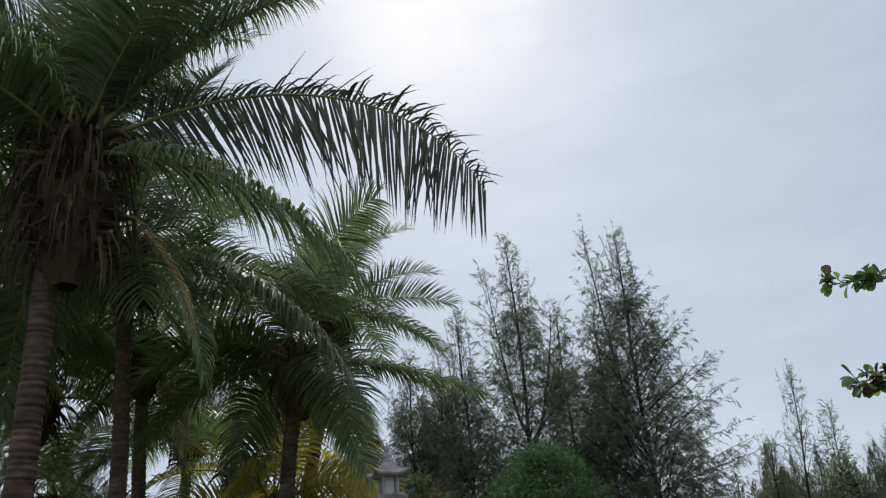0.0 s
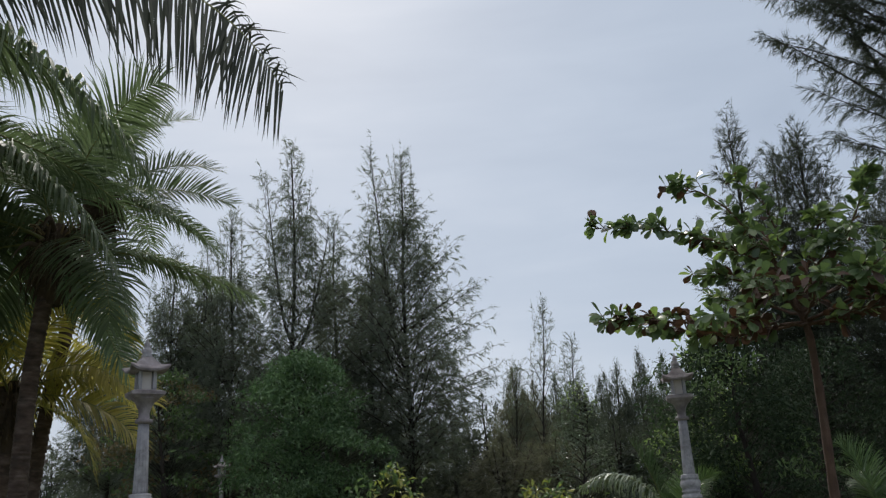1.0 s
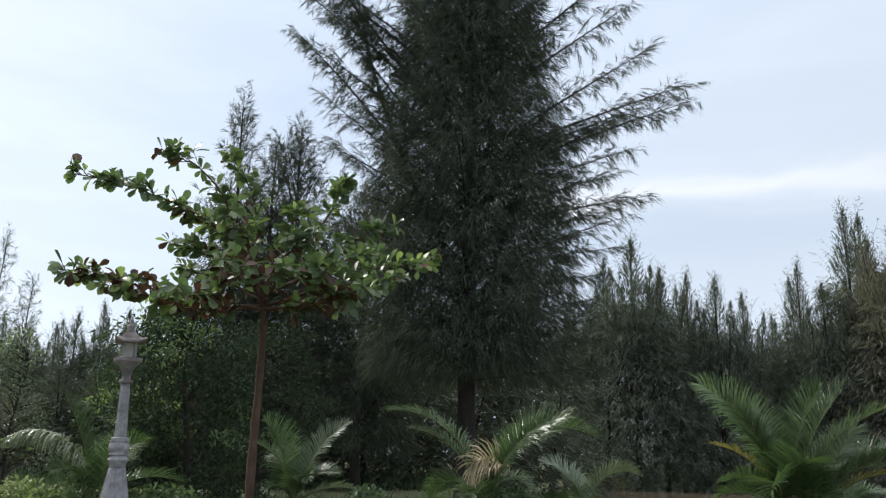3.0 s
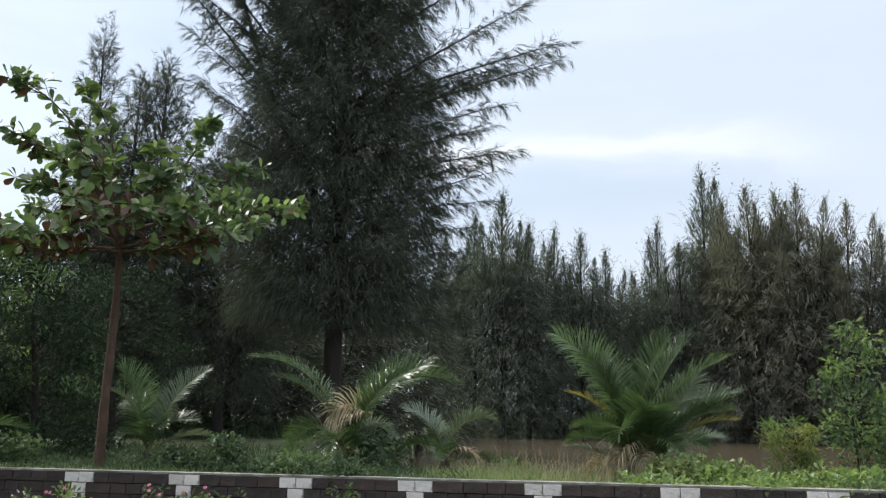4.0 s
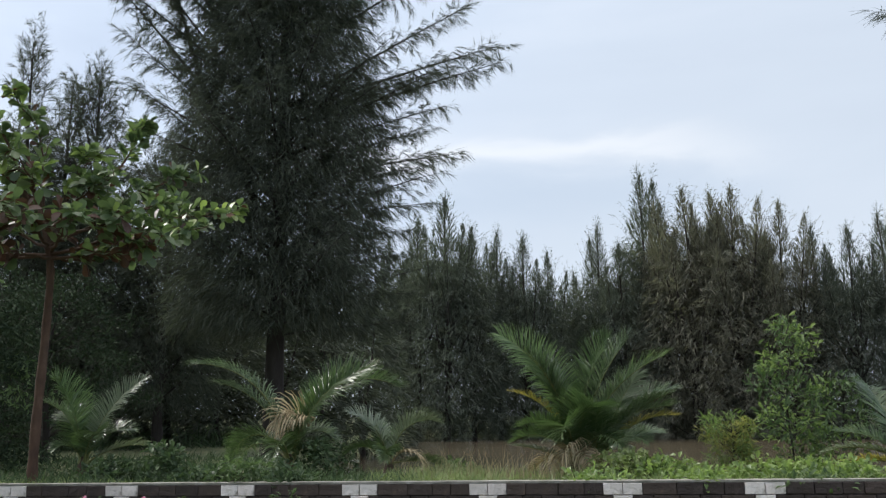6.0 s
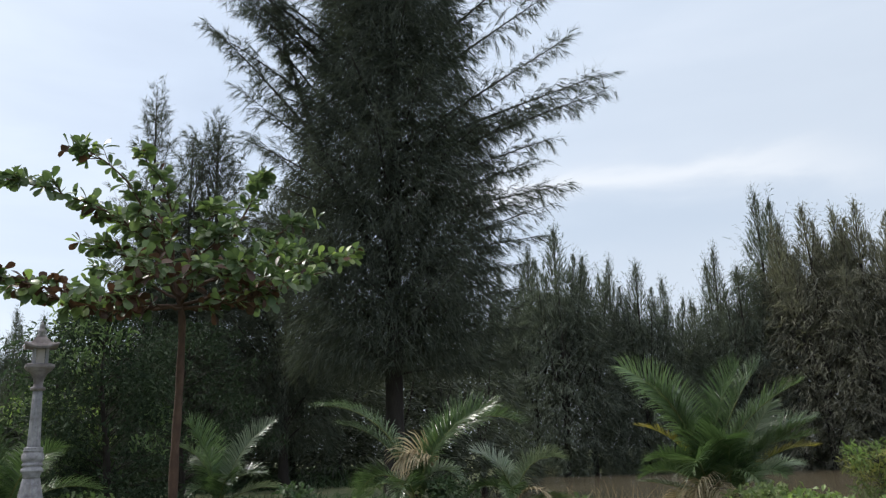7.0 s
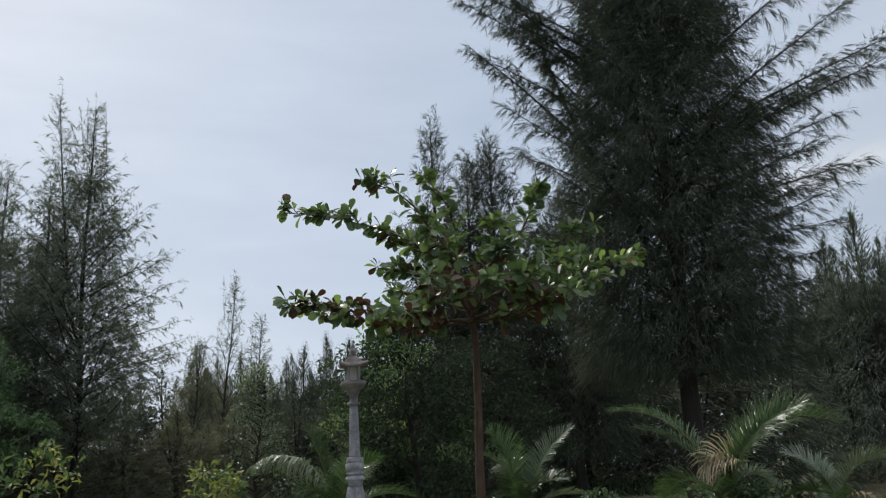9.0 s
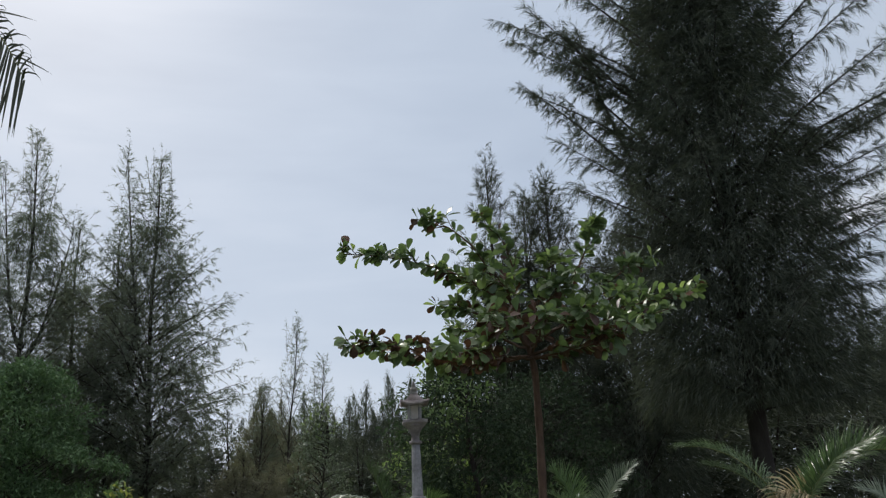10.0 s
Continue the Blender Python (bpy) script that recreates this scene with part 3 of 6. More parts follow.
# ---------------------------------------------------------------- casuarinas
def casuarina_parts(height, base, profile, limbs, seed, needle_len=0.24, needle_w=0.011, per_m=80, rise=(30, 52), trunk_r=0.16, twig_gap=0.17, lean=(0, 0), forks=(), sides=8, droop=0.55, limb_key=(), bent=True, twig_max=1.3, limb_r=0.0105, loose=0.33, tuft_r=0.30, lower=0.92, thin=99.0, ragged=0.55, twig_k=0.24, bent_limbs=True, sag_twig=0.3, follow=0.75, leaders=14, leader_len=0.9, brush=0, curl=0.0, short=None, plume=False, fan=0.26, core=None, twist_up=0.05, spire=0.0):
    """Trunk, branches and needles of a casuarina. profile: (height, radius) points of the crown."""
    r = np.random.RandomState(seed)
    trunk, wood, leaf = Geo(), Geo(), Geo()
    zs = np.linspace(-0.1, height, 26)
    k = np.clip(zs / height, 0, 1)
    stem = np.stack([lean[0] * k ** 1.4 + 0.06 * np.sin(k * 9 + seed), lean[1] * k ** 1.4 + 0.06 * np.cos(k * 7 + seed), zs], -1)
    tube(trunk, stem, trunk_r * (1 - k) ** 0.8 * (1 + 0.5 * np.exp(-zs.clip(0) * 2)) + 0.006, sides + 2)
    stems = [(stem, zs)]
    for fz, ftop, dx, dy in forks:
        q = np.linspace(0, 1, 14)
        x0, y0 = np.interp(fz, zs, stem[:, 0]), np.interp(fz, zs, stem[:, 1])
        fp = np.stack([x0 + dx * q ** 0.6, y0 + dy * q ** 0.6, fz + (ftop - fz) * q], -1)
        tube(trunk, fp, trunk_r * 0.62 * (1 - fz / height) ** 0.5 * (1 - q) ** 0.8 + 0.006, sides)
        stems.append((fp, fp[:, 2]))
    pz, pr = np.array(profile).T
    bases, dirs, lens = [], [], []
    plan = []
    for j in range(limbs):
        plan.append((base + (height - base) * ((j + r.rand()) / limbs) ** lower, j * 137.5 + r.uniform(-25, 25), None, None))
    plan = [p for p in plan if p[0] < thin or r.rand() < 0.6]
    plan += [(z, az, ln, el) for z, az, ln, el in limb_key]
    for j, (z, az, ln, el) in enumerate(plan):
        st, sz = stems[0] if len(stems) == 1 or ln else stems[r.randint(len(stems))]
        if z < sz[0] or z > sz[-1]:
            st, sz = stems[0]
        p0 = np.array([np.interp(z, sz, st[:, 0]), np.interp(z, sz, st[:, 1]), z])
        up = radians(el if el is not None else rise[0] + (rise[1] - rise[0]) * (z / height) ** 1.2 + r.uniform(-9, 9))
        reach = np.interp(min(z + 0.6, height), pz, pr) * r.uniform(ragged, 1.12) if ln is None else ln * math.cos(up)
        if short and ln is None and z > short[2] and math.cos(radians(az - short[0])) > math.cos(radians(short[1])):
            reach *= short[3]
        if spire:
            reach = min(reach, (0.12 + 0.36 * (sz[-1] - z)) * r.uniform(0.6, 1.1))
        reach = max(reach, 0.25)
        a = radians(az)
        length = reach / math.cos(up)
        if ln is None:
            length = min(length, max(0.3, ((sz[-1] - 0.4 if spire else height * 0.97) - z) / math.sin(up)))
            reach = length * math.cos(up)
        n = 8
        q = np.linspace(0, 1, n)
        sag = (0.16 if ln is None else 0.09) * length - curl * length
        wob = r.normal(0, 0.03 * length if ln is None else 0.06 * length, 2)
        lp = p0 + np.stack([np.sin(a) * reach * q + wob[0] * q ** 2, np.cos(a) * reach * q + wob[1] * q ** 2, math.sin(up) * length * q - sag * q ** 2 + 0.1 * sag * np.sin(q * 3)], -1)
        kk = slice(None) if bent_limbs else [0, 3, 7]
        tube(wood, lp[kk], ((0.006 + limb_r * length) * (1 - 0.88 * q))[kk], 5 if bent_limbs and length > 1.2 else 3, cap=False)
        feather = plume and ln is not None
        m = max(3, int(length / twig_gap * (1.35 if feather else 1)))
        tq = 0.16 + 0.84 * (np.arange(m) + r.rand(m)) / m
        if feather:
            tq = 0.25 + 0.75 * ((tq - 0.16) / 0.84) ** 0.8
        tp = np.stack([np.interp(tq, q, lp[:, c]) for c in range(3)], -1)
        ld = unit(lp[-1] - lp[0])
        sd = unit(np.cross(ld, [0, 0, 1]))
        ang = np.where(np.arange(m) % 2, 1, -1) * np.radians(r.uniform(25, 75, m))
        td = unit(ld * np.cos(ang)[:, None] + sd * np.sin(ang)[:, None] + np.stack([r.normal(0, 0.3, m), r.normal(0, 0.3, m), r.normal(twist_up, 0.5, m)], -1))
        tl = (0.20 + twig_k * length * (1.05 - tq)) * r.uniform(0.5, 1.35, m)
        tl = np.clip(tl, 0.15, 0.56 if feather else twig_max)
        if feather:
            td = unit(td + ld * 0.5 + np.array([0, 0, 0.12]))
        tl[-1], td[-1] = 0.3, ld
        tl = np.minimum(tl, 0.25 + np.maximum(0, height - tp[:, 2]) * 0.5)
        bases.append(tp), dirs.append(td), lens.append(tl)
    bases, dirs, lens = np.concatenate(bases), np.concatenate(dirs), np.concatenate(lens)
    # upright leading shoots that stand out of the crown
    lz = np.minimum(height * r.uniform(0.62, 0.99, leaders), height - leader_len * r.uniform(0.6, 1.5, leaders))
    la = r.uniform(0, 2 * np.pi, leaders)
    lr = np.interp(lz, pz, pr) * r.uniform(0.25, 0.85, leaders)
    lead = np.stack([lr * np.cos(la), lr * np.sin(la), lz - 0.2], -1)
    tops = np.array([st[-1] - [0, 0, 0.66 * leader_len + 0.1] for st, sz in stems])
    lead = np.concatenate([lead, tops, tops])
    n_lead = len(lead)
    sag_all = np.concatenate([np.full(len(bases), sag_twig), np.zeros(n_lead)])
    hang_all = np.concatenate([np.ones(len(bases)), np.full(n_lead, 0.05)])
    bases = np.concatenate([bases, lead])
    dirs = np.concatenate([dirs, unit(np.stack([r.normal(0, 0.1, n_lead), r.normal(0, 0.1, n_lead), np.ones(n_lead)], -1))])
    lens = np.concatenate([lens, leader_len * r.uniform(0.6, 1.3, n_lead)])
    # twigs as thin three-sided rods
    ends = bases + dirs * lens[:, None] + np.array([0, 0, -1.0]) * (sag_all * lens ** 2)[:, None]
    sd = unit(np.cross(dirs, [0.1, 0.05, 1.0]))
    up = np.cross(sd, dirs)
    w = (0.004 + 0.005 * lens)[:, None]
    tri = np.stack([bases + sd * w, bases - sd * w * 0.5 + up * w * 0.87, bases - sd * w * 0.5 - up * w * 0.87, ends], 1)
    o = (np.arange(len(bases)) * 4)[:, None]
    wood.f.append((np.concatenate([o + [0, 1, 3], o + [1, 2, 3], o + [2, 0, 3]]) if bent_limbs else o + [0, 1, 3]) + wood.n)
    wood.v.append(tri.reshape(-1, 3))
    wood.n += tri.shape[0] * 4
    # needles in drooping tufts along each twig
    cnt = np.maximum(3, (lens * per_m).astype(int))
    idx = np.repeat(np.arange(len(bases)), cnt)
    m = len(idx)
    q = r.rand(m) ** 0.8
    p = bases[idx] + (dirs * lens[:, None])[idx] * q[:, None] + np.array([0, 0, -1.0]) * (sag_all[idx] * (lens[idx] * q) ** 2)[:, None] + r.normal(0, 0.012, (m, 3))
    tuft = r.normal(0, tuft_r, (len(bases), 3))
    down = droop * np.clip((height - p[:, 2]) / (0.3 * height), 0.15, 1)
    down = down * hang_all[idx]
    ln_lead = np.where(idx >= len(bases) - n_lead, 0.85 - 0.7 * q, 1.0)
    d = unit(dirs[idx] * follow + tuft[idx] + r.normal(0, loose, (m, 3)) + np.array([0, 0, -1.0]) * down[:, None])
    if brush:
        # little brooms: every so many needles share a root and a direction
        head = (np.arange(m) // brush) * brush
        head = np.where(idx[head] == idx, head, np.arange(m))
        axis = d[head]
        p = p[head] + axis * (needle_len * 0.7 * r.rand(m))[:, None] + r.normal(0, 0.008, (m, 3))
        d = unit(axis + r.normal(0, fan, (m, 3)))
    ln = needle_len * r.uniform(0.5, 1.25, m) * ln_lead
    if spire:
        ln = ln * np.clip((height - p[:, 2]) / 4.0, 0.4, 1.0)
    d2 = unit(d + np.array([0, 0, -0.45]))
    sd = unit(np.cross(d, r.normal(0, 1, (m, 3)))) * (needle_w / 2)
    midp = p + d * (ln * 0.5)[:, None]
    if bent:
        v = np.stack([p - sd * 0.7, p + sd * 0.7, midp + sd, midp - sd, midp + d2 * (ln * 0.5)[:, None]], 1)
        o = (np.arange(m) * 5)[:, None]
        leaf.f += [o + [0, 1, 2, 3], o + [3, 2, 4]]
    else:
        v = np.stack([p - sd, p + sd, p + unit(d + d2) * ln[:, None]], 1)
        leaf.f.append((np.arange(m) * 3)[:, None] + [0, 1, 2])
    leaf.v.append(v.reshape(-1, 3))
    leaf.n = v.shape[0] * v.shape[1]
    if spire:
        # narrow upright tips on every stem
        for st, sz in stems:
            m = 480 if core[0] > 4000 else 200
            t = r.rand(m) ** 1.25
            a = r.uniform(0, 2 * np.pi, m)
            zz = sz[-1] - spire + spire * t
            side = np.stack([np.cos(a), np.sin(a), np.zeros(m)], -1)
            q = np.stack([np.interp(zz, sz, st[:, 0]), np.interp(zz, sz, st[:, 1]), zz], -1) + side * (0.23 * spire * (1 - t) * np.sqrt(r.rand(m)))[:, None]
            d = unit(side * 0.38 + [0, 0, 1.0] + r.normal(0, 0.12, (m, 3)))
            ln = (0.34 * (1 - t) + 0.2) * r.uniform(0.7, 1.2, m)
            sd = unit(np.cross(d, r.normal(0, 1, (m, 3)))) * (0.019 if m > 300 else 0.03)
            leaf.add(np.stack([q - sd, q + sd, q + d * ln[:, None]], 1).reshape(-1, 3), np.arange(m * 3).reshape(-1, 3))
    if core:
        # the close inner foliage round the stems, in hanging wisps
        count, share, c_len, c_wid, z_top = core
        tufts = count // 8
        z = base + (z_top - base) * r.rand(tufts)
        a = r.uniform(0, 2 * np.pi, tufts)
        rad = np.interp(z, pz, pr) * share * np.sqrt(r.rand(tufts))
        c = np.stack([np.interp(z, zs, stem[:, 0]) + rad * np.cos(a), np.interp(z, zs, stem[:, 1]) + rad * np.sin(a), z], -1)
        out = unit(np.stack([np.cos(a), np.sin(a), r.normal(0.2, 0.5, tufts)], -1) + r.normal(0, 0.4, (tufts, 3)))
        k = np.repeat(np.arange(tufts), 8)
        d = unit(out[k] * 0.7 + r.normal(0, 0.28, (len(k), 3)) + np.array([0, 0, -0.75]))
        q = c[k] + d * (c_len * 0.3) + r.normal(0, c_len * 0.25, (len(k), 3))
        sd = unit(np.cross(d, r.normal(0, 1, (len(k), 3)))) * c_wid / 2
        ln = c_len * r.uniform(0.5, 1.2, len(k))
        leaf.add(np.stack([q - sd, q + sd, q + d * ln[:, None]], 1).reshape(-1, 3), np.arange(len(k) * 3).reshape(-1, 3))
    return trunk, wood, leaf


def casuarina(x, y, label, mat, group="", turn=0, z=None, **kw):
    t = thing("casuarina_tree", x, y, ground_z(x, y) if z is None else z, label, "tree", group, turn=turn)
    trunk, wood, leaf = casuarina_parts(**kw)
    part("trunk", trunk, cas_bark, t, smooth=True)
    part("branchwork", wood, cas_bark, t)
    part("crown", leaf, mat, t)
    return t


# ---------------------------------------------------------------- broadleaf trees and shrubs
def leaf_cards(geo, p, d, normal, length, width, fold=0.25, tip=0.62):
    """Folded pointed leaves at p along d: six points each."""
    m = len(p)
    sd = unit(np.cross(d, normal))
    nn = np.cross(sd, d)
    length, width = np.broadcast_to(length, m)[:, None], np.broadcast_to(width, m)[:, None]
    mid = p + d * length * tip
    end = p + d * length - nn * length * 0.12
    lift = nn * width * fold
    v = np.stack([p, mid + sd * width / 2 + lift, end, mid - sd * width / 2 + lift, mid, p + d * length * 0.28 + sd * width * 0.3 + lift * 0.6, p + d * length * 0.28 - sd * width * 0.3 + lift * 0.6], 1)
    o = (np.arange(m) * 7)[:, None] + geo.n
    geo.v.append(v.reshape(-1, 3))
    geo.f += [o + [0, 4, 5], o + [5, 4, 1], o + [1, 4, 2], o + [2, 4, 3], o + [3, 4, 6], o + [6, 4, 0]]
    geo.n += m * 7


def broadleaf(name, x, y, label, mat, height, spread, seed, clumps=40, leaves=45, leaf=0.12, leaf_w=0.45, bottom=0.25, trunk_r=0.06, bark=None, category="tree", clump_r=0.32,
              group="", shape="round", droop=0.15, mix=None, z=None, fill=0.35, flat=0.75, jag=0.0):
    """A tree or shrub: trunk, branches to every clump, and clumps of leaves with gaps between."""
    r = np.random.RandomState(seed)
    t = thing(name, x, y, ground_z(x, y) if z is None else z, label, category, group)
    wood = Geo()
    bark = bark or cas_bark
    top = height * 0.8
    stem = np.stack([0.05 * height * np.sin(np.linspace(0, 3, 10) + seed) * np.linspace(0, 1, 10), 0.04 * height * np.cos(np.linspace(0, 4, 10) + seed) * np.linspace(0, 1, 10), np.linspace(-0.05, top, 10)], -1)
    g = Geo()
    tube(g, stem, trunk_r * (1 - 0.85 * np.linspace(0, 1, 10)), 8)
    part("trunk", g, bark, t, smooth=True)
    groups = [Geo(), Geo()]
    for k in range(clumps):
        a = r.uniform(0, 2 * math.pi)
        h = bottom + (1 - bottom) * ((k + r.rand()) / clumps)
        if shape == "round":
            rad = math.sqrt(max(0.03, 1 - ((h - bottom) / (1 - bottom) * 1.7 - 0.7) ** 2))
        elif shape == "cone":
            rad = max(0.1, (1 - (h - bottom) / (1 - bottom)) ** 0.8)
        else:
            rad = 0.45 + 0.55 * h
        rad *= spread * (fill + (1 - fill) * math.sqrt(r.rand())) * r.uniform(0.8, 1.12) * (1 + jag * noise.noise((math.cos(a) * 1.6, math.sin(a) * 1.6 + seed, h * 5)) * 2)
        c = np.array([math.cos(a) * rad, math.sin(a) * rad, h * height])
        hz = min(top, max(0.12 * height, c[2] - rad * r.uniform(0.25, 0.8)))
        p0 = np.array([np.interp(hz, stem[:, 2], stem[:, 0]), np.interp(hz, stem[:, 2], stem[:, 1]), hz])
        q = np.linspace(0, 1, 5)[:, None]
        bp = p0 + (c - p0) * q + np.array([0, 0, 0.08 * rad]) * np.sin(q * np.pi)
        tube(wood, bp, trunk_r * (0.36 if flat > 0.6 else 0.10) * (1 - 0.8 * q[:, 0]), 4, cap=False)
        m = int(leaves * r.uniform(0.6, 1.3))
        off = r.normal(0, 1, (m, 3))
        off = unit(off) * (r.rand(m) ** 0.45)[:, None] * clump_r * np.array([1.15, 1.15, flat])
        p = c + off
        if flat < 0.6:
            p[:, 2] -= droop * 0.6 * ((off[:, 0] * math.cos(a) + off[:, 1] * math.sin(a)).clip(0) ** 2) / clump_r
        d = unit(off * 0.9 + r.normal(0, 0.85, (m, 3)) * clump_r + np.array([math.cos(a), math.sin(a), -droop]) * clump_r * 0.3)
        if flat < 0.6:
            d = unit(r.normal(0, 1, (m, 3)) + np.array([0, 0, -0.25]))
        nrm = unit(r.normal(0, 0.6 if flat > 0.6 else 1.2, (m, 3)) + np.array([0, 0, 1.0]))
        ll = leaf * r.uniform(0.6, 1.2, m)
        pick = groups[1] if mix and r.rand() < mix[1] else groups[0]
        leaf_cards(pick, p, d, nrm, ll, ll * leaf_w)
    part("branchwork", wood, bark, t)
    part("crown", groups[0], mat, t)
    if groups[1].n:
        part("crown", groups[1], mix[0], t)
    return t


# ---------------------------------------------------------------- the big trees across the wall
bx, by = polar(50.9, 18.0)
casuarina(bx, by, "tall dark casuarina with drooping grey-green needles on the bank", needle_dark, height=19.0, base=2.5,
          profile=[(1.2, 2.6), (4.0, 3.0), (6.0, 3.0), (8.0, 2.6), (10.0, 2.1), (12.0, 1.9), (16.0, 1.5), (19.0, 0.3)], limbs=270, seed=11, trunk_r=0.19, lower=1.1, ragged=0.35, per_m=105, short=(141, 75, 7.0, 0.62), plume=True,
          needle_len=0.24, needle_w=0.0085, twig_gap=0.13, rise=(20, 58), bent=False, loose=0.22, twig_k=0.24, twig_max=0.8, limb_r=0.0075, brush=10, fan=0.2, tuft_r=0.25, follow=0.75, droop=0.55, sag_twig=0.4, curl=0.05,
          core=(125000, 0.76, 0.30, 0.017, 15.5),
          limb_key=[(8.9, 139, 5.0, 44), (8.4, 143, 4.6, 36), (7.9, 137, 3.4, 52), (9.6, 142, 4.4, 48), (7.3, 141, 5.1, 34), (7.2, 138, 5.3, 23), (6.75, 144, 5.05, 22), (6.9, 133, 3.8, 27), (6.2, 139, 3.7, 24), (5.8, 142, 3.3, 24),
                    (5.6, 140, 4.25, 15), (5.2, 146, 3.0, 18), (4.7, 138, 3.1, 14), (4.2, 143, 3.0, 12), (3.6, 140, 2.8, 14), (3.0, 136, 2.9, 10), (2.4, 142, 3.0, 8), (10.4, 138, 4.2, 50), (11.2, 144, 3.8, 52), (6.4, 150, 3.4, 28), (10.0, 135, 2.4, 60), (9.2, 146, 2.2, 58), (11.0, 150, 2.6, 60),
                    (4.2, -39, 9.4, 61), (5.2, -35, 7.0, 58), (6.5, -42, 5.4, 52), (7.2, -36, 6.2, 56), (5.5, -37, 4.6, 51), (4.8, -44, 3.9, 46), (7.5, -38, 5.7, 51), (8.5, -40, 5.5, 46), (6.8, -34, 5.2, 48), (9.5, -41, 5.0, 46), (10.2, -37, 4.8, 42),
                    (7.9, -47, 4.4, 44), (3.9, -40, 3.4, 36), (9.0, -33, 4.6, 38), (8.2, -52, 4.0, 40)])

for az, el, d, sd, prof, limbs, label in [
        (34.9, 22.6, 24.0, 21, 1.5, 80, "slender casuarina with a thin feathery top"),
        (38.9, 21.4, 25.0, 22, 2.1, 95, "slender casuarina beside the tall dark one"),
        (37.2, 20.2, 25.5, 24, 1.8, 80, "feathery casuarina between taller ones"),
        (43.6, 17.0, 23.0, 23, 2.4, 90, "dark casuarina beside the tall dark one")]:
    x, y = polar(az, d)
    h = 1.62 + d * math.tan(radians(el)) - ground_z(x, y)
    casuarina(x, y, label, needle_dark, "casuarinas on the bank", height=h, base=1.0, profile=[(0.5, prof), (h * 0.35, prof * 1.15), (h * 0.7, prof * 0.6), (h, 0.12)], limbs=limbs, seed=sd,
              trunk_r=0.11, per_m=85, needle_len=0.23, needle_w=0.010, rise=(40, 74), twig_k=0.30, twig_gap=0.15, bent=False, limb_r=0.006, brush=9, fan=0.2, loose=0.2, droop=0.3, follow=0.9, sag_twig=0.15, curl=0.08, leader_len=1.3, leaders=9,
              core=(9000, 0.6, 0.32, 0.022, h * 0.62))

for az, el, d, sd, prof, forks, limbs, key in [
        (12.1, 23.5, 30.0, 31, 3.5, [(5.2, 13.9, -1.1, 0.2)], 140, [(6.3, 100, 3.6, 42), (5.8, 104, 3.6, 30), (7.4, 96, 3.2, 45), (5.0, 98, 3.4, 24), (4.2, 101, 3.2, 20), (6.8, 92, 3.4, 36), (8.2, 99, 2.6, 50), (5.4, 110, 3.4, 34)]),
        (9.8, 19.0, 31.0, 32, 2.2, [], 70, []),
        (4.6, 23.9, 30.0, 33, 2.9, [(6.5, 12.6, -0.9, 0.4), (6.0, 11.0, 1.4, 0.3)], 135, []),
        (0.6, 19.3, 31.0, 34, 2.6, [(5.0, 10.0, -0.9, 0.2)], 110, []),
        (7.4, 19.0, 33.0, 35, 1.9, [], 65, []),
        (-3.0, 17.0, 33.0, 36, 3.0, [(5.0, 9.5, 1.2, 0.2)], 125, []),
        (-1.2, 15.5, 34.0, 38, 2.8, [], 110, []),
        (-6.5, 13.5, 36.0, 37, 2.8, [], 105, [])]:
    x, y = polar(az, d)
    h = 1.62 + d * math.tan(radians(el - 0.5)) - ground_z(x, y)
    casuarina(x, y, "grey-green casuarina with a feathery pointed crown", needle_mid, "casuarinas beyond the lanterns", height=h, base=1.8,
              profile=[(1.0, prof * 0.75), (h * 0.3, prof), (h * 0.52, prof * 0.74), (h * 0.75, prof * 0.40), (h * 0.9, prof * 0.16), (h, 0.08)], limbs=int(limbs * 1.45), seed=sd, trunk_r=0.10, per_m=72, lower=1.15, twig_k=0.34, needle_len=0.19,
              needle_w=0.0125, rise=(26, 62), twig_gap=0.18, bent=False, limb_r=0.005, forks=forks, limb_key=key, brush=9, fan=0.2, loose=0.22, droop=0.45, follow=0.75, sag_twig=0.25, curl=0.05, leaders=26, leader_len=1.5,
              core=(11000, 0.60, 0.34, 0.020, h * 0.82))


x, y = polar(97.5, 15.0)
casuarina(x, y, "casuarina on the bank reaching over the water with one long limb", needle_dark, "casuarinas on the bank", height=12.0, base=3.0, profile=[(2.0, 1.0), (5.0, 1.4), (9.0, 1.0), (12.0, 0.1)], limbs=50, seed=25,
          trunk_r=0.12, per_m=90, needle_len=0.23, needle_w=0.009, rise=(34, 66), twig_k=0.3, twig_gap=0.14, bent=False, limb_r=0.007, brush=9, fan=0.2, loose=0.2, plume=True, limb_key=[(6.7, 7.5, 2.25, 28)])

for az, el, d, sd in ((20.6, 12.7, 34.0, 26), (22.4, 10.2, 35.0, 27), (18.6, 8.6, 34.0, 28)):
    x, y = polar(az, d)
    h = 1.62 + d * math.tan(radians(el)) - ground_z(x, y)
    casuarina(x, y, "thin wispy young casuarina with a bare leaning top", needle_mid, "casuarinas beyond the lanterns", height=h, base=1.5, lean=(0.5, 0), profile=[(1.0, 1.3), (h * 0.5, 0.9), (h * 0.75, 0.5), (h, 0.08)], limbs=48, seed=sd,
              trunk_r=0.05, per_m=52, needle_len=0.20, needle_w=0.015, rise=(44, 76), twig_k=0.25, twig_gap=0.22, bent=False, limb_r=0.006, brush=8, droop=0.2, leaders=5, leader_len=1.0)

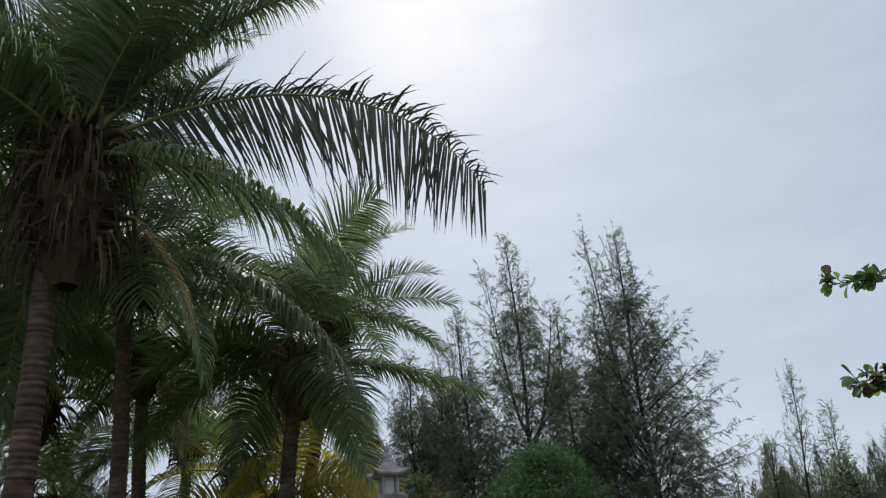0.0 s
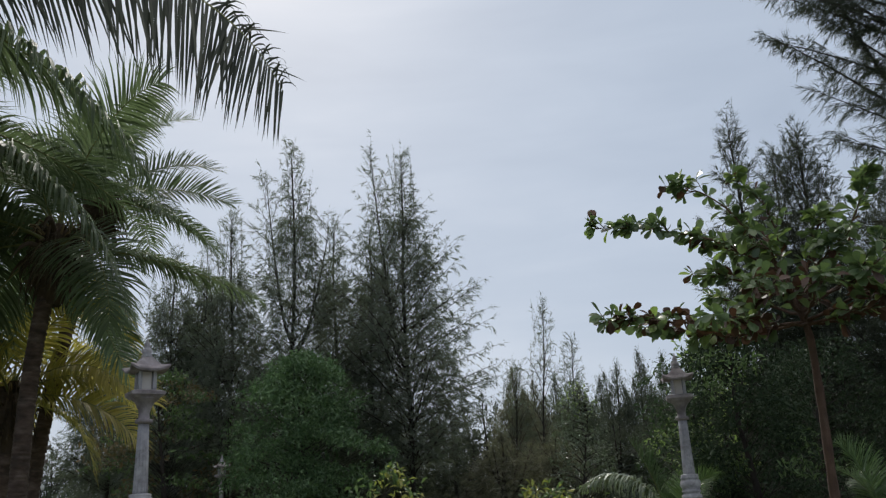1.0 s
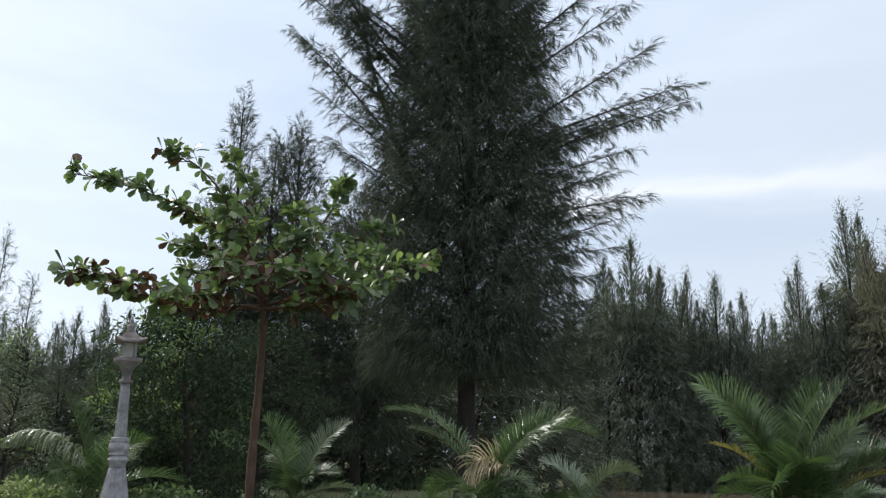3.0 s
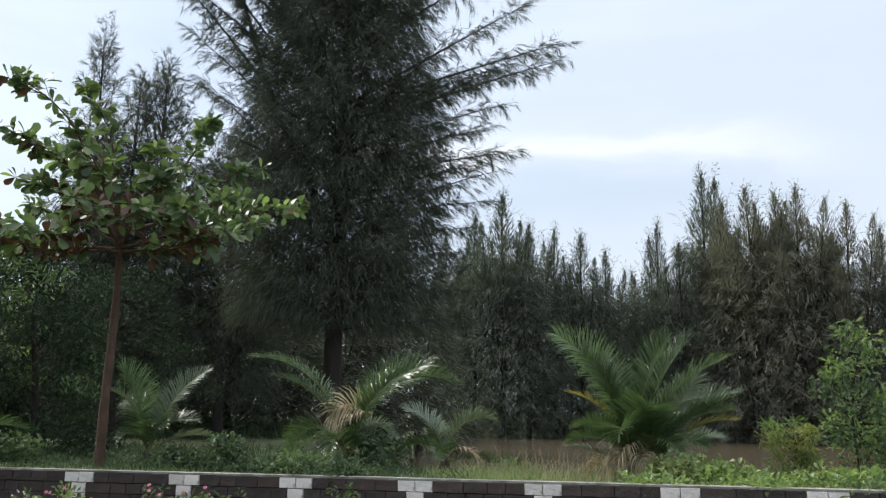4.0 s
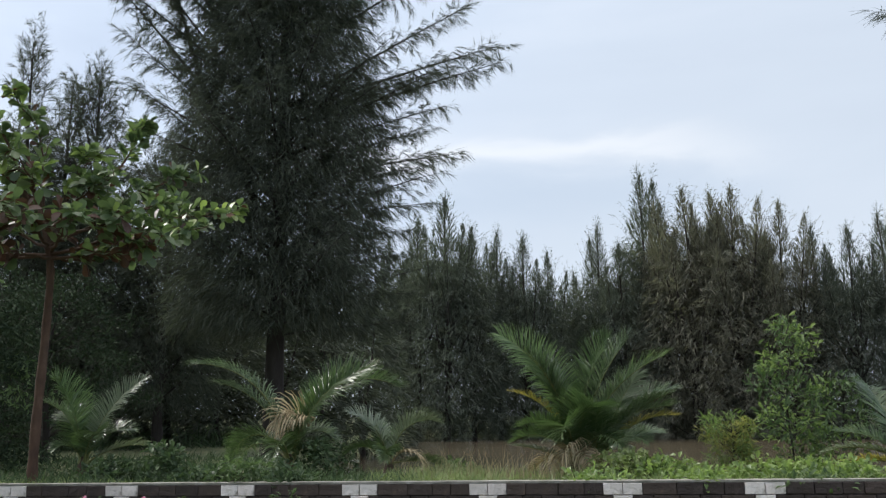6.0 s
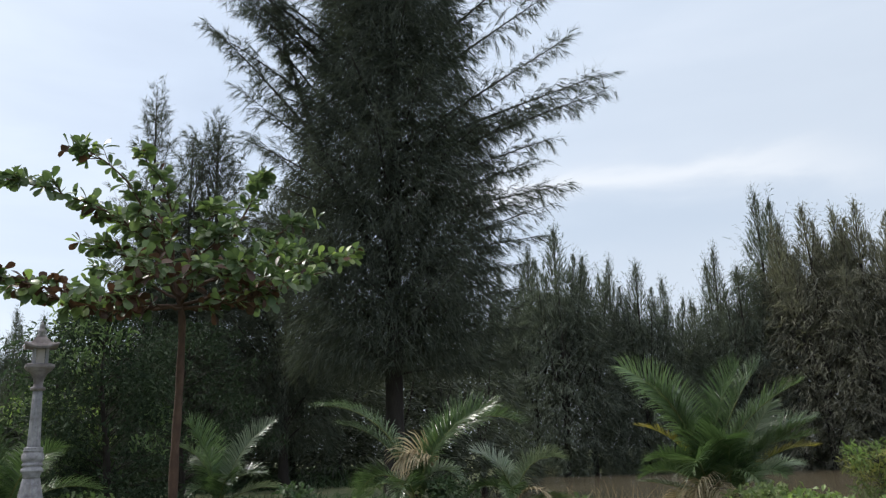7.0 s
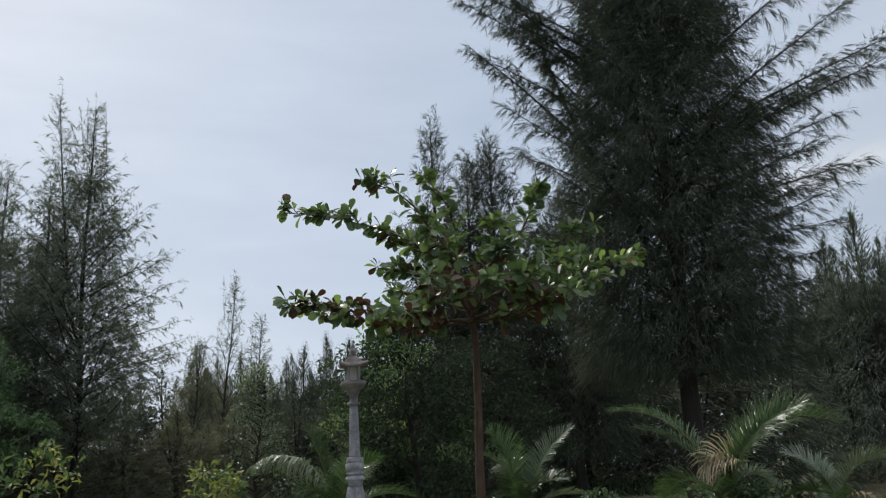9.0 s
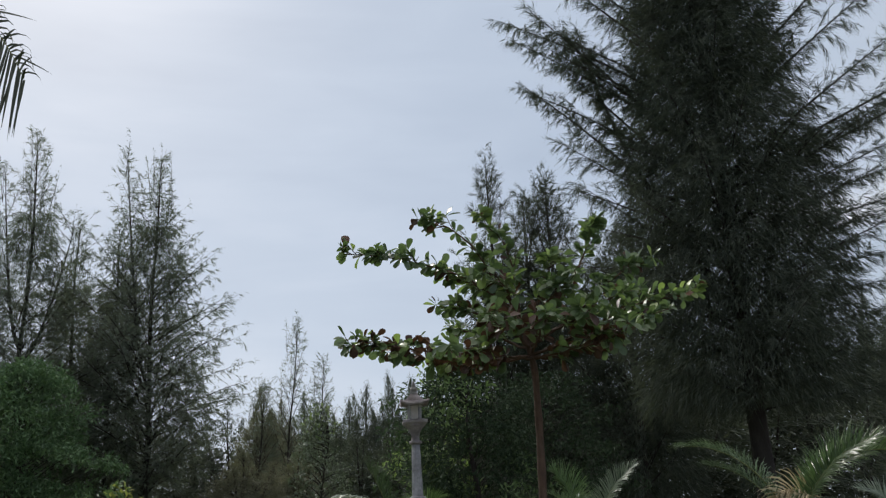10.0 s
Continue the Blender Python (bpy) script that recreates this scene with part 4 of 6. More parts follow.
# far rows over the water: a few built, the rest copied
def far_kind(seed, h, r0, mat, label, stems=5, fine=True):
    q = np.random.RandomState(seed)
    forks = [(h * q.uniform(0.25, 0.45), h * q.uniform(0.72, 0.97), r0 * q.uniform(0.3, 0.75) * math.cos(k * 2.4 + seed), r0 * q.uniform(0.3, 0.75) * math.sin(k * 2.4 + seed)) for k in range(stems)]
    return casuarina(0, 0, label, mat, "far casuarinas", z=-30, height=h, base=0.2,
                     profile=[(0, r0 * 1.15), (h * 0.25, r0 * 1.25), (h * 0.55, r0 * 0.95), (h * 0.75, r0 * 0.60), (h * 0.88, r0 * 0.30), (h, 0.06)], limbs=150 if fine else 40, seed=seed, trunk_r=0.12, per_m=26 if fine else 10, lower=0.75, twig_max=0.6,
                     needle_len=0.32 if fine else 0.5, needle_w=0.019 if fine else 0.06, rise=(38, 76), twig_gap=0.30, forks=forks, droop=0.8, bent=False, limb_r=0.004, loose=0.18, tuft_r=0.15, follow=0.7, twig_k=0.22,
                     bent_limbs=False, sag_twig=0.1, curl=0.16, leaders=10, leader_len=1.6, brush=6, fan=0.16, twist_up=0.6, spire=3.0, core=(8000, 0.88, 0.48, 0.036, h * 0.74) if fine else (2700, 0.88, 0.75, 0.10, h * 0.74))


kinds = [far_kind(41, 13.0, 2.2, needle_far, "dense dark green casuarina at the far shore", 6),
         far_kind(42, 13.0, 1.7, needle_far, "narrow pointed casuarina at the far shore", 2),
         far_kind(43, 13.0, 2.3, needle_brown, "browned casuarina at the far shore", 6),
         far_kind(44, 13.0, 2.0, needle_far, "dark green casuarina at the far shore", 4),
         far_kind(45, 13.0, 1.8, needle_brown, "thin brownish casuarina at the far shore", 4),
         # coarse filler trees: darker needles paint the shade inside the wood
         far_kind(46, 13.0, 2.3, needle_dark, "casuarina in the wood, needles darkened for its shade", 4, fine=False),
         far_kind(47, 13.0, 2.0, needle_dark, "casuarina in the wood, needles darkened for its shade", 2, fine=False)]
far_rows = [(57.5, 12.0, 52, 3), (59.6, 13.2, 51, 0), (61.4, 14.6, 50, 0), (63.2, 12.6, 51, 3), (64.8, 12.2, 52, 1), (66.6, 11.9, 51, 0), (68.2, 10.8, 52, 3), (69.8, 9.4, 54, 1),
            (71.5, 12.4, 52, 1), (72.9, 11.2, 51, 3), (74.4, 15.5, 53, 1), (75.6, 13.6, 52, 4), (77.2, 14.4, 51, 2), (78.8, 14.0, 53, 4), (80.0, 14.2, 51, 2), (81.4, 11.5, 52, 0),
            (82.8, 13.0, 51, 2), (84.6, 11.4, 52, 3), (86.6, 11.2, 51, 0), (88.4, 11.8, 52, 1), (90.4, 12.0, 51, 0), (92.8, 11.4, 52, 3), (95.5, 12.0, 51, 2), (98.5, 12.0, 52, 0),
            # behind the bank, between the lantern and the big tree
            (19.0, 9.0, 36, 4), (21.7, 8.3, 41, 0), (23.2, 7.8, 42, 0), (19.7, 7.6, 43, 3), (20.3, 8.2, 40, 4),  (24.6, 8.0, 46, 3), (25.8, 8.8, 47, 1), (27.2, 9.5, 46, 0), (28.8, 9.2, 47, 3), (30.5, 8.8, 46, 0),
            (32.2, 9.2, 45, 5), (34.0, 9.0, 44, 1), (36.0, 9.0, 45, 6), (38.2, 9.5, 44, 5), (40.4, 9.5, 43, 6), (42.6, 10.0, 44, 5), (45.0, 10.5, 43, 6), (47.4, 10.5, 44, 5), (49.8, 10.5, 43, 6),
            (52.2, 10.5, 44, 5), (54.6, 11.0, 45, 6), (17.0, 7.5, 40, 6), (14.8, 7.0, 41, 5), (12.5, 7.0, 42, 6), (10.0, 8.0, 40, 5), (7.5, 9.0, 41, 6), (5.0, 9.5, 42, 5), (2.0, 9.5, 41, 6),
            (-1.0, 9.0, 42, 6), (-4.5, 7.0, 47, 5), (-7.5, 5.5, 52, 6), (-13.5, 6.5, 37, 5), (-18.0, 6.0, 38, 6), (-22.5, 6.0, 37, 5), (-27.0, 7.0, 38, 6), (-31.5, 7.0, 37, 5),
            # low dense trees added behind the bank, its shade put into their dark needles
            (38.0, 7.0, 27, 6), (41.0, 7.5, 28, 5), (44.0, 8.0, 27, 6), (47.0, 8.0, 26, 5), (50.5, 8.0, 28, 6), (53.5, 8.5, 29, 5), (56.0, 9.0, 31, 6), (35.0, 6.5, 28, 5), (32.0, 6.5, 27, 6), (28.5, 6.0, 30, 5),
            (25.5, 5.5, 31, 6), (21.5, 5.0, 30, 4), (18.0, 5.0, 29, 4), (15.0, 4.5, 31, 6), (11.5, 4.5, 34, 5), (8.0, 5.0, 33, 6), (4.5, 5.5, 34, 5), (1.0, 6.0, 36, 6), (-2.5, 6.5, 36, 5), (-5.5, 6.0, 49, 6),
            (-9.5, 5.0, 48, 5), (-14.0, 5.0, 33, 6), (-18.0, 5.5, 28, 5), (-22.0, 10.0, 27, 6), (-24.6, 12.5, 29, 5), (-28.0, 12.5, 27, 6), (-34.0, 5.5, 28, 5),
            # second row over the water
            (58.6, 10.5, 58, 6), (62.4, 11.0, 59, 5), (65.8, 10.0, 59, 6), (68.9, 8.6, 60, 5), (70.6, 8.8, 59, 6), (73.6, 11.0, 60, 5), (76.4, 12.0, 59, 6), (79.4, 12.0, 60, 5), (82.0, 10.0, 59, 6),
            (85.5, 9.8, 60, 5), (89.4, 10.0, 59, 6), (94.0, 10.0, 60, 5)]
rr = np.random.RandomState(7)
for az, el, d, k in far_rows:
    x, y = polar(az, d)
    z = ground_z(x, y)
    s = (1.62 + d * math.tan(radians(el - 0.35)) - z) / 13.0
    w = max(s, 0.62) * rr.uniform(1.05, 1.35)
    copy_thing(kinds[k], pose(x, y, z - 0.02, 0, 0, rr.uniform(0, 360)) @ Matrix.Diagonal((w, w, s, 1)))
for k in kinds:
    for o in list(k.children_recursive) + [k]:
        bpy.data.objects.remove(o)

# ---------------------------------------------------------------- coconut palms
px, py = polar(-26.4, 9.2)
coconut_palm(px - 0.09, py, 6.6, 0.15, crook=0.32, skirt=1.6, label="tall coconut palm with dark ringed trunk and fibrous crown", seed=3, count=20, length=3.7, dead=1, lean=(-0.04, 0.0), skip=[(88, 52), (153, 42)],
             key=[(89.4, 26, 5.2, 93, dict(leaf=1.6, hang=0.09, count=135, flip=0.92, side_bend=17, start=0.14, width=0.036, roll=-78, lift=0.05, sweep=0.8, mat=palm_backlit)),
                  (100, -12, 3.9, 46, dict(leaf=1.1, hang=0.85, count=118, side_bend=-8, width=0.046, lift=0.1, sweep=0.5)),
                  (79.5, 57, 3.9, 38, dict(leaf=1.05, hang=0.5, count=112, side_bend=3, roll=-25, width=0.042)), (70, 66, 3.8, 46, dict(leaf=1.0, hang=0.6)),
                  (58, 88, 3.0, 8, dict(leaf=0.95, hang=0.5, roll=35)), (255, 54, 2.6, 70, dict(leaf=1.05, hang=1.1, side_bend=9, mat=palm_young)), (212, 46, 2.3, 80, dict(leaf=1.1, hang=1.1, mat=palm_young)), (235, 62, 2.6, 74, dict(leaf=1.1, hang=1.0, mat=palm_young)),
                  (125, 62, 3.2, 60, dict(leaf=0.95, hang=0.8)), (60, 78, 3.8, 50, dict()), (110, 76, 3.6, 55, dict()), (285, 66, 3.6, 55, dict(roll=30)), (310, 72, 3.6, 50, dict()), (335, 58, 3.8, 60, dict(roll=30)), (255, 74, 3.4, 60, dict()),
                  (5, 68, 3.6, 55, dict()), (90, 74, 3.8, 50, dict(roll=25)), (40, 72, 3.6, 50, dict()), (120, 84, 3.4, 40, dict()), (300, 84, 3.4, 40, dict()), (320, 40, 3.6, 70, dict(roll=40)),
                  (250, 45, 2.6, 110, dict(hang=0.6, leaf=1.0, mat=palm_young)), (280, 15, 3.4, 80, dict(hang=0.6)), (20, 60, 3.6, 60, dict())])
px, py = polar(-21.6, 12.0)
coconut_palm(px, py, 6.65, 0.125, "coconut palm with ringed grey trunk", seed=4, count=11, length=3.5, dead=1, skip=[(100, 30)],
             key=[(108.5, -10, 4.6, 64, dict(leaf=1.1, hang=0.85, side_bend=-16, count=128, width=0.046, lift=0.1, sweep=0.5)), (131, -20, 3.2, 64, dict(leaf=0.55, hang=0.9, mat=palm_young, close=0.4)), (70, 4, 3.9, 50, dict(hang=0.8, leaf=0.9)), (285, 0, 3.4, 70, dict(hang=0.7)),
                  (262, -15, 3.2, 60, dict(hang=0.8))])
px, py = polar(-20.2, 15.0)
coconut_palm(px, py, 6.2, 0.13, "coconut palm behind other palms", seed=5, count=8, length=3.5, dead=1)
px, py = polar(-11.7, 13.0)
coconut_palm(px, py, 5.4, 0.13, "coconut palm with drooping yellow-green fronds", seed=6, count=11, length=2.9, dead=0, lean=(0.28, 0), skip=[(92, 48)],
             key=[(81.7, -4, 3.0, 22, dict(leaf=0.62, hang=0.6, lift=0.1, count=84)), (70, 2, 2.3, 30, dict(leaf=0.6, hang=0.6)), (98, -58, 2.2, 6, dict(leaf=0.75, hang=0.5, mat=palm_young, roll=-40)), (119, -30, 1.8, 36, dict(leaf=0.6, hang=0.7, mat=palm_young)),
                  (75, -44, 2.1, 20, dict(leaf=0.7, hang=0.6, mat=palm_yellow)), (261, -5, 2.6, 54, dict(leaf=0.95, hang=0.75, count=80)), (278, 8, 2.8, 60, dict(leaf=0.9, hang=0.7)), (250, 18, 2.4, 60, dict(leaf=0.85, hang=0.7))])
px, py = polar(-10.9, 16.0)
coconut_palm(px, py, 7.2, 0.13, "coconut palm with pale upper fronds", seed=8, count=12, length=2.4, lean=(0.82, 0), skip=[(85, 48)],
             key=[(75, 86, 2.6, 80, dict(leaf=0.66, hang=0.12, mat=palm_pale, roll=-45, count=66)), (88, 20, 2.35, 44, dict(leaf=0.72, hang=0.16, roll=-55, count=62, width=0.036)), (80, 48, 2.3, 60, dict(leaf=0.72, hang=0.2, roll=-40, count=66)), (97, -8, 2.4, 46, dict(leaf=0.8, hang=0.8)), (75, 2, 2.4, 50, dict(leaf=0.75, hang=0.7)),
                  (270, 30, 2.6, 60, dict(leaf=0.8, hang=0.6))])
px, py = polar(-14.0, 17.5)
coconut_palm(px, py, 4.6, 0.14, "coconut palm with yellowing lower fronds", seed=9, count=9, length=3.0, leaf_mat=palm_young, yellow=3, dead=2)
px, py = polar(-29.0, 14.5)
coconut_palm(px, py, 6.6, 0.14, "coconut palm behind other palms", seed=10, count=13, length=3.6, dead=2)
px, py = polar(-26.3, 17.0)
coconut_palm(px, py, 6.0, 0.14, "coconut palm behind other palms", seed=12, count=13, length=3.6)
px, py = polar(-24.6, 19.0)
coconut_palm(px, py, 4.2, 0.13, "low coconut palm among taller palms", seed=15, count=16, length=3.3, group="low palms")
px, py = polar(-17.5, 21.0)
coconut_palm(px, py, 6.2, 0.14, "coconut palm behind other palms", seed=13, count=9, length=3.2, leaf_mat=palm_young)
px, py = polar(-12.2, 15.2)
coconut_palm(px, py, 3.5, 0.12, "low coconut palm with bright yellow fronds", seed=14, count=7, length=2.3, yellow=6, group="low palms",
             key=[(92, 32, 2.3, 82, dict(leaf=0.75, hang=0.4, mat=palm_yellow, roll=-50)), (78, 8, 2.2, 66, dict(leaf=0.75, hang=0.4, mat=palm_yellow, roll=-45)), (115, 40, 2.1, 88, dict(leaf=0.7, hang=0.4, mat=palm_yellow, roll=-40)),
                  (265, 25, 2.2, 70, dict(leaf=0.7, hang=0.4, mat=palm_yellow, roll=45))])

# ---------------------------------------------------------------- broadleaf trees
X = polar(5.1, 25.8)
broadleaf("feathery_tree", *X, "spreading tree with layered sprays of fine green foliage", feather_leaf, 5.35, 1.85, 51, clumps=190, leaves=110, leaf=0.15, leaf_w=0.34, bottom=0.12, trunk_r=0.14, clump_r=0.55, droop=0.8, flat=0.45, jag=0.35)
X = polar(-3.2, 28.2)
broadleaf("leafy_tree", *X, "spreading tree with layered sprays of pale reddish leaves", shrub_leaf, 5.2, 2.1, 52, clumps=90, leaves=50, leaf=0.17, leaf_w=0.40, bottom=0.2, trunk_r=0.12, clump_r=0.5, mix=(red_leaf, 0.4), droop=0.5, flat=0.35, jag=0.3)
# sunlit sprays are painted: a lighter leaf on scattered clumps
X = polar(33.2, 15.5)
broadleaf("leafy_tree", *X, "dense dark green bushy tree with a few sunlit sprays", shaded_leaf, 3.4, 1.35, 53, clumps=120, leaves=95, leaf=0.11, leaf_w=0.36, bottom=0.05, trunk_r=0.08, clump_r=0.36, mix=(shrub_leaf, 0.10), droop=0.9, flat=0.5, jag=0.25)
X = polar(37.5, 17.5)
broadleaf("leafy_tree", *X, "dark leafy tree in the shade", shaded_leaf, 3.4, 1.5, 54, clumps=90, leaves=80, leaf=0.10, leaf_w=0.36, flat=0.5, jag=0.25, bottom=0.05, trunk_r=0.08, clump_r=0.36, droop=0.5)
# sunlight painted as lime leaves on about a fifth of the clumps
X = polar(30.3, 17.0)
broadleaf("leafy_tree", *X, "bushy tree with sunlit yellow-green tops", dark_leaf, 3.5, 0.9, 58, clumps=60, leaves=70, leaf=0.13, leaf_w=0.4, bottom=0.1, trunk_r=0.06, clump_r=0.32, mix=(lime_leaf, 0.22), droop=0.5)
X = polar(23.0, 17.0)
broadleaf("leafy_tree", *X, "slim young tree with small grey-green leaves", grey_leaf, 2.95, 0.75, 55, clumps=60, leaves=42, leaf=0.085, leaf_w=0.4, bottom=0.22, trunk_r=0.04, clump_r=0.25, shape="cone", mix=(lime_leaf, 0.07), fill=0.5)
X = polar(20.3, 14.4)
broadleaf("shrub", *X, "low shrub with yellow-green leaves", shrub_leaf, 1.02, 0.5, 56, clumps=26, leaves=18, leaf=0.16, leaf_w=0.4, bottom=0.3, trunk_r=0.02, clump_r=0.17, category="shrub", mix=(yellow_leaf, 0.35))
X = polar(10.3, 15.5)
broadleaf("shrub", *X, "thin young tree with yellow-green leaves", shrub_leaf, 2.35, 0.5, 57, clumps=15, leaves=14, leaf=0.17, leaf_w=0.42, bottom=0.68, trunk_r=0.022, clump_r=0.2, category="shrub", mix=(yellow_leaf, 0.3))
X = polar(83.5, 11.4)
broadleaf("sapling", *X, "bright green leafy sapling on the bank", lime_leaf, 1.85, 0.42, 61, clumps=46, leaves=30, leaf=0.10, leaf_w=0.36, bottom=0.12, trunk_r=0.018, clump_r=0.17, shape="round", category="sapling", mix=(shrub_leaf, 0.28), fill=0.25)
X = polar(86.2, 11.2)
broadleaf("sapling", *X, "small leafy sapling on the bank", shrub_leaf, 1.15, 0.36, 62, clumps=24, leaves=26, leaf=0.10, leaf_w=0.36, bottom=0.2, trunk_r=0.015, clump_r=0.16, category="sapling", mix=(lime_leaf, 0.4))
X = polar(80.0, 10.9)
broadleaf("shrub", *X, "bright lime-green bushy weed", lime_leaf, 0.70, 0.30, 63, clumps=60, leaves=34, leaf=0.09, leaf_w=0.2, bottom=0.05, trunk_r=0.012, clump_r=0.11, category="shrub", shape="top", droop=-1.2, mix=(yellow_leaf, 0.5))
# dark_leaf weeds stand under the big tree, its shade put into their colour
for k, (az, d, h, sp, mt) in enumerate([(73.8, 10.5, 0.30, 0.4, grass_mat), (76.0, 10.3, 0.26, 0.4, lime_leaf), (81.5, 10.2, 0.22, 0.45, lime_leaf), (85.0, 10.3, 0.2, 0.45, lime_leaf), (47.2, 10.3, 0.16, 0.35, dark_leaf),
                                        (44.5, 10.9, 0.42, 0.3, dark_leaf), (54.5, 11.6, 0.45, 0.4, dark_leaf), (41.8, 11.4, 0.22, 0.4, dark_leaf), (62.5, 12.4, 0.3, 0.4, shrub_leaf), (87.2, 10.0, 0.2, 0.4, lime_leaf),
                                        (27.5, 13.2, 0.5, 0.45, shrub_leaf), (24.0, 14.0, 0.4, 0.5, grass_mat), (18.5, 15.0, 0.5, 0.5, shrub_leaf), (32.0, 12.8, 0.35, 0.45, shrub_leaf)]):
    X = polar(az, d)
    broadleaf("weed_clump", *X, "low leafy green weeds on the bank", mt, h, sp, 70 + k, clumps=26, leaves=24, leaf=0.085, leaf_w=0.6, bottom=0.15, trunk_r=0.01, clump_r=0.13, category="weed", shape="round", group="weeds")

# ---------------------------------------------------------------- young palms behind the wall
D = palm_dead
G, P, N, W = palm_fresh, palm_pale, palm_young, palm_yellow
X = polar(39.9, 12.3)
young_palm(*X, "young coconut palm with one silvery upright frond", [(132, 79, 1.31, 47, P, dict(leaf=0.32, roll=-40)), (303, 88, 1.16, 38, G, dict(leaf=0.50, roll=30)), (129, 36, 0.86, 49, P, dict(leaf=0.22)), (289, 88, 0.5, 136, G),
                                                                    (334, 88, 1.0, 70, N), (200, 70, 0.9, 100, G), (20, 80, 1.0, 80, G), (150, 75, 0.8, 90, G)], 1)
X = polar(52.3, 11.7)
young_palm(*X, "young coconut palm with a dead straw-coloured frond", [(324, 84, 2.0, 88, G, dict(leaf=0.52, hang=0.55, side_bend=7, bare=0.15)), (330, 78, 1.5, 70, G, dict(leaf=0.46, hang=0.6, bare=0.2)), (140, 86, 2.05, 118, G, dict(leaf=0.40, hang=0.15, lift=0.8)), (156, 80, 1.7, 70, G, dict(leaf=0.50, roll=-40, bare=0.25)),
                                                                    (150, 84, 1.5, 80, N, dict(leaf=0.44, roll=-25, bare=0.2)), (121, 88, 0.98, 170, G), (161, 72, 0.75, 170, G), (346, 68, 1.06, 136, G), (250, 60, 0.9, 120, G),
                                                                    (300, 38, 0.62, 95, D, dict(base=(0.25, -0.18, 0.74), leaf=0.50, hang=0.7, roll=60, count=20)), (285, 10, 0.5, 80, D, dict(base=(0.22, -0.16, 0.72), leaf=0.48, hang=0.9, count=18)), (310, 60, 0.55, 120, D, dict(base=(0.20, -0.14, 0.66), leaf=0.36, hang=1.2)), (10, 40, 1.2, 90, G)], 2)
X = polar(58.6, 11.4)
young_palm(*X, "small young coconut palm with silvery fronds", [(329, 87, 0.85, 76, P, dict(leaf=0.34)), (156, 88, 0.9, 104, P, dict(leaf=0.36)), (149, 8, 0.65, 20, G, dict(leaf=0.24)), (320, 60, 0.6, 100, G), (172, 60, 0.6, 150, D, dict(leaf=0.2)), (240, 50, 0.7, 100, G), (20, 80, 0.8, 80, G)], 3)
X = polar(70.5, 11.2)
young_palm(*X, "bushy young coconut palm with dry lower fronds", [(340, 88, 1.9, 60, N, dict(leaf=0.50, roll=35)), (332, 88, 1.55, 44, G, dict(leaf=0.50, roll=25)), (345, 88, 1.35, 26, P, dict(leaf=0.42, roll=20)), (163, 79, 1.68, 30, G, dict(leaf=0.56, roll=-35)), (163, 72, 1.75, 51, N, dict(leaf=0.44, roll=-20)),
                                                                (328, 88, 1.3, 50, N, dict(leaf=0.42)), (331, 82, 1.22, 73, W, dict(leaf=0.24)), (325, 26, 0.8, 24, P, dict(leaf=0.2)), (184, 88, 1.6, 36, G, dict(leaf=0.54, roll=-30)), (150, 52, 1.4, 50, N, dict(leaf=0.44)),
                                                                (260, 70, 1.1, 110, G, dict(leaf=0.55)), (230, 80, 1.15, 90, G, dict(leaf=0.55)), (300, 75, 1.0, 100, G), (205, 60, 1.0, 110, G), (315, 60, 0.9, 90, G), (20, 84, 1.5, 60, G, dict(leaf=0.55)),
                                                                (262, 62, 0.75, 150, D, dict(leaf=0.48, hang=1.3)), (230, 55, 0.65, 150, D, dict(leaf=0.38, hang=1.4)), (285, 40, 0.6, 130, D, dict(leaf=0.36, hang=1.3)), (340, 25, 0.6, 90, D, dict(leaf=0.3, hang=1.0))], 4)
X = polar(71.8, 11.4)
young_palm(*X, "young coconut palm beside a larger one", [(160, 75, 1.4, 71, G, dict(leaf=0.38)), (155, 59, 1.22, 65, W, dict(leaf=0.28)), (147, 74, 1.25, 24, P, dict(leaf=0.42, roll=-30)), (130, 44, 1.0, 50, N), (166, 64, 1.35, 50, N, dict(leaf=0.40)), (250, 76, 1.0, 80, G), (200, 60, 0.9, 90, G)], 5)
X = polar(89.8, 10.6)
young_palm(*X, "young coconut palm with silvery and yellowing fronds", [(350, 34, 0.9, 60, P, dict(leaf=0.2)), (340, 14, 0.8, 40, W, dict(leaf=0.24)), (10, 50, 0.8, 55, G), (120, 50, 1.5, 60, G), (200, 40, 1.0, 60, G), (60, 60, 1.4, 50, G)], 6)
X = polar(16.6, 14.6)
young_palm(*X, "young coconut palm among weeds", [(290, 55, 1.2, 80, palm_pale), (100, 60, 1.2, 60, G), (120, 20, 1.0, 40, G), (330, 60, 1.1, 55, G), (200, 30, 0.9, 50, G), (270, 15, 1.0, 40, palm_pale)], 7)
X = polar(27.9, 13.0)
young_palm(*X, "young coconut palm with one pale arching frond", [(305, 90, 1.75, 128, P, dict(leaf=0.52, hang=1.5, count=70, roll=-15, width=0.03, lift=0.1)), (312, 84, 1.6, 112, P, dict(leaf=0.45, hang=1.3, count=56, width=0.028)), (312, 86, 1.4, 30, G), (60, 66, 1.3, 60, G), (110, 40, 1.2, 60, G), (130, 20, 1.0, 60, P, dict(leaf=0.3)), (250, 70, 0.9, 90, G), (160, 78, 1.2, 70, G)], 8)
X = polar(8.3, 17.0)
young_palm(*X, "young coconut palm among weeds", [(300, 60, 1.3, 80, None), (80, 60, 1.2, 60, palm_pale), (120, 30, 1.0, 50, None), (0, 70, 1.1, 50, None)], 9)


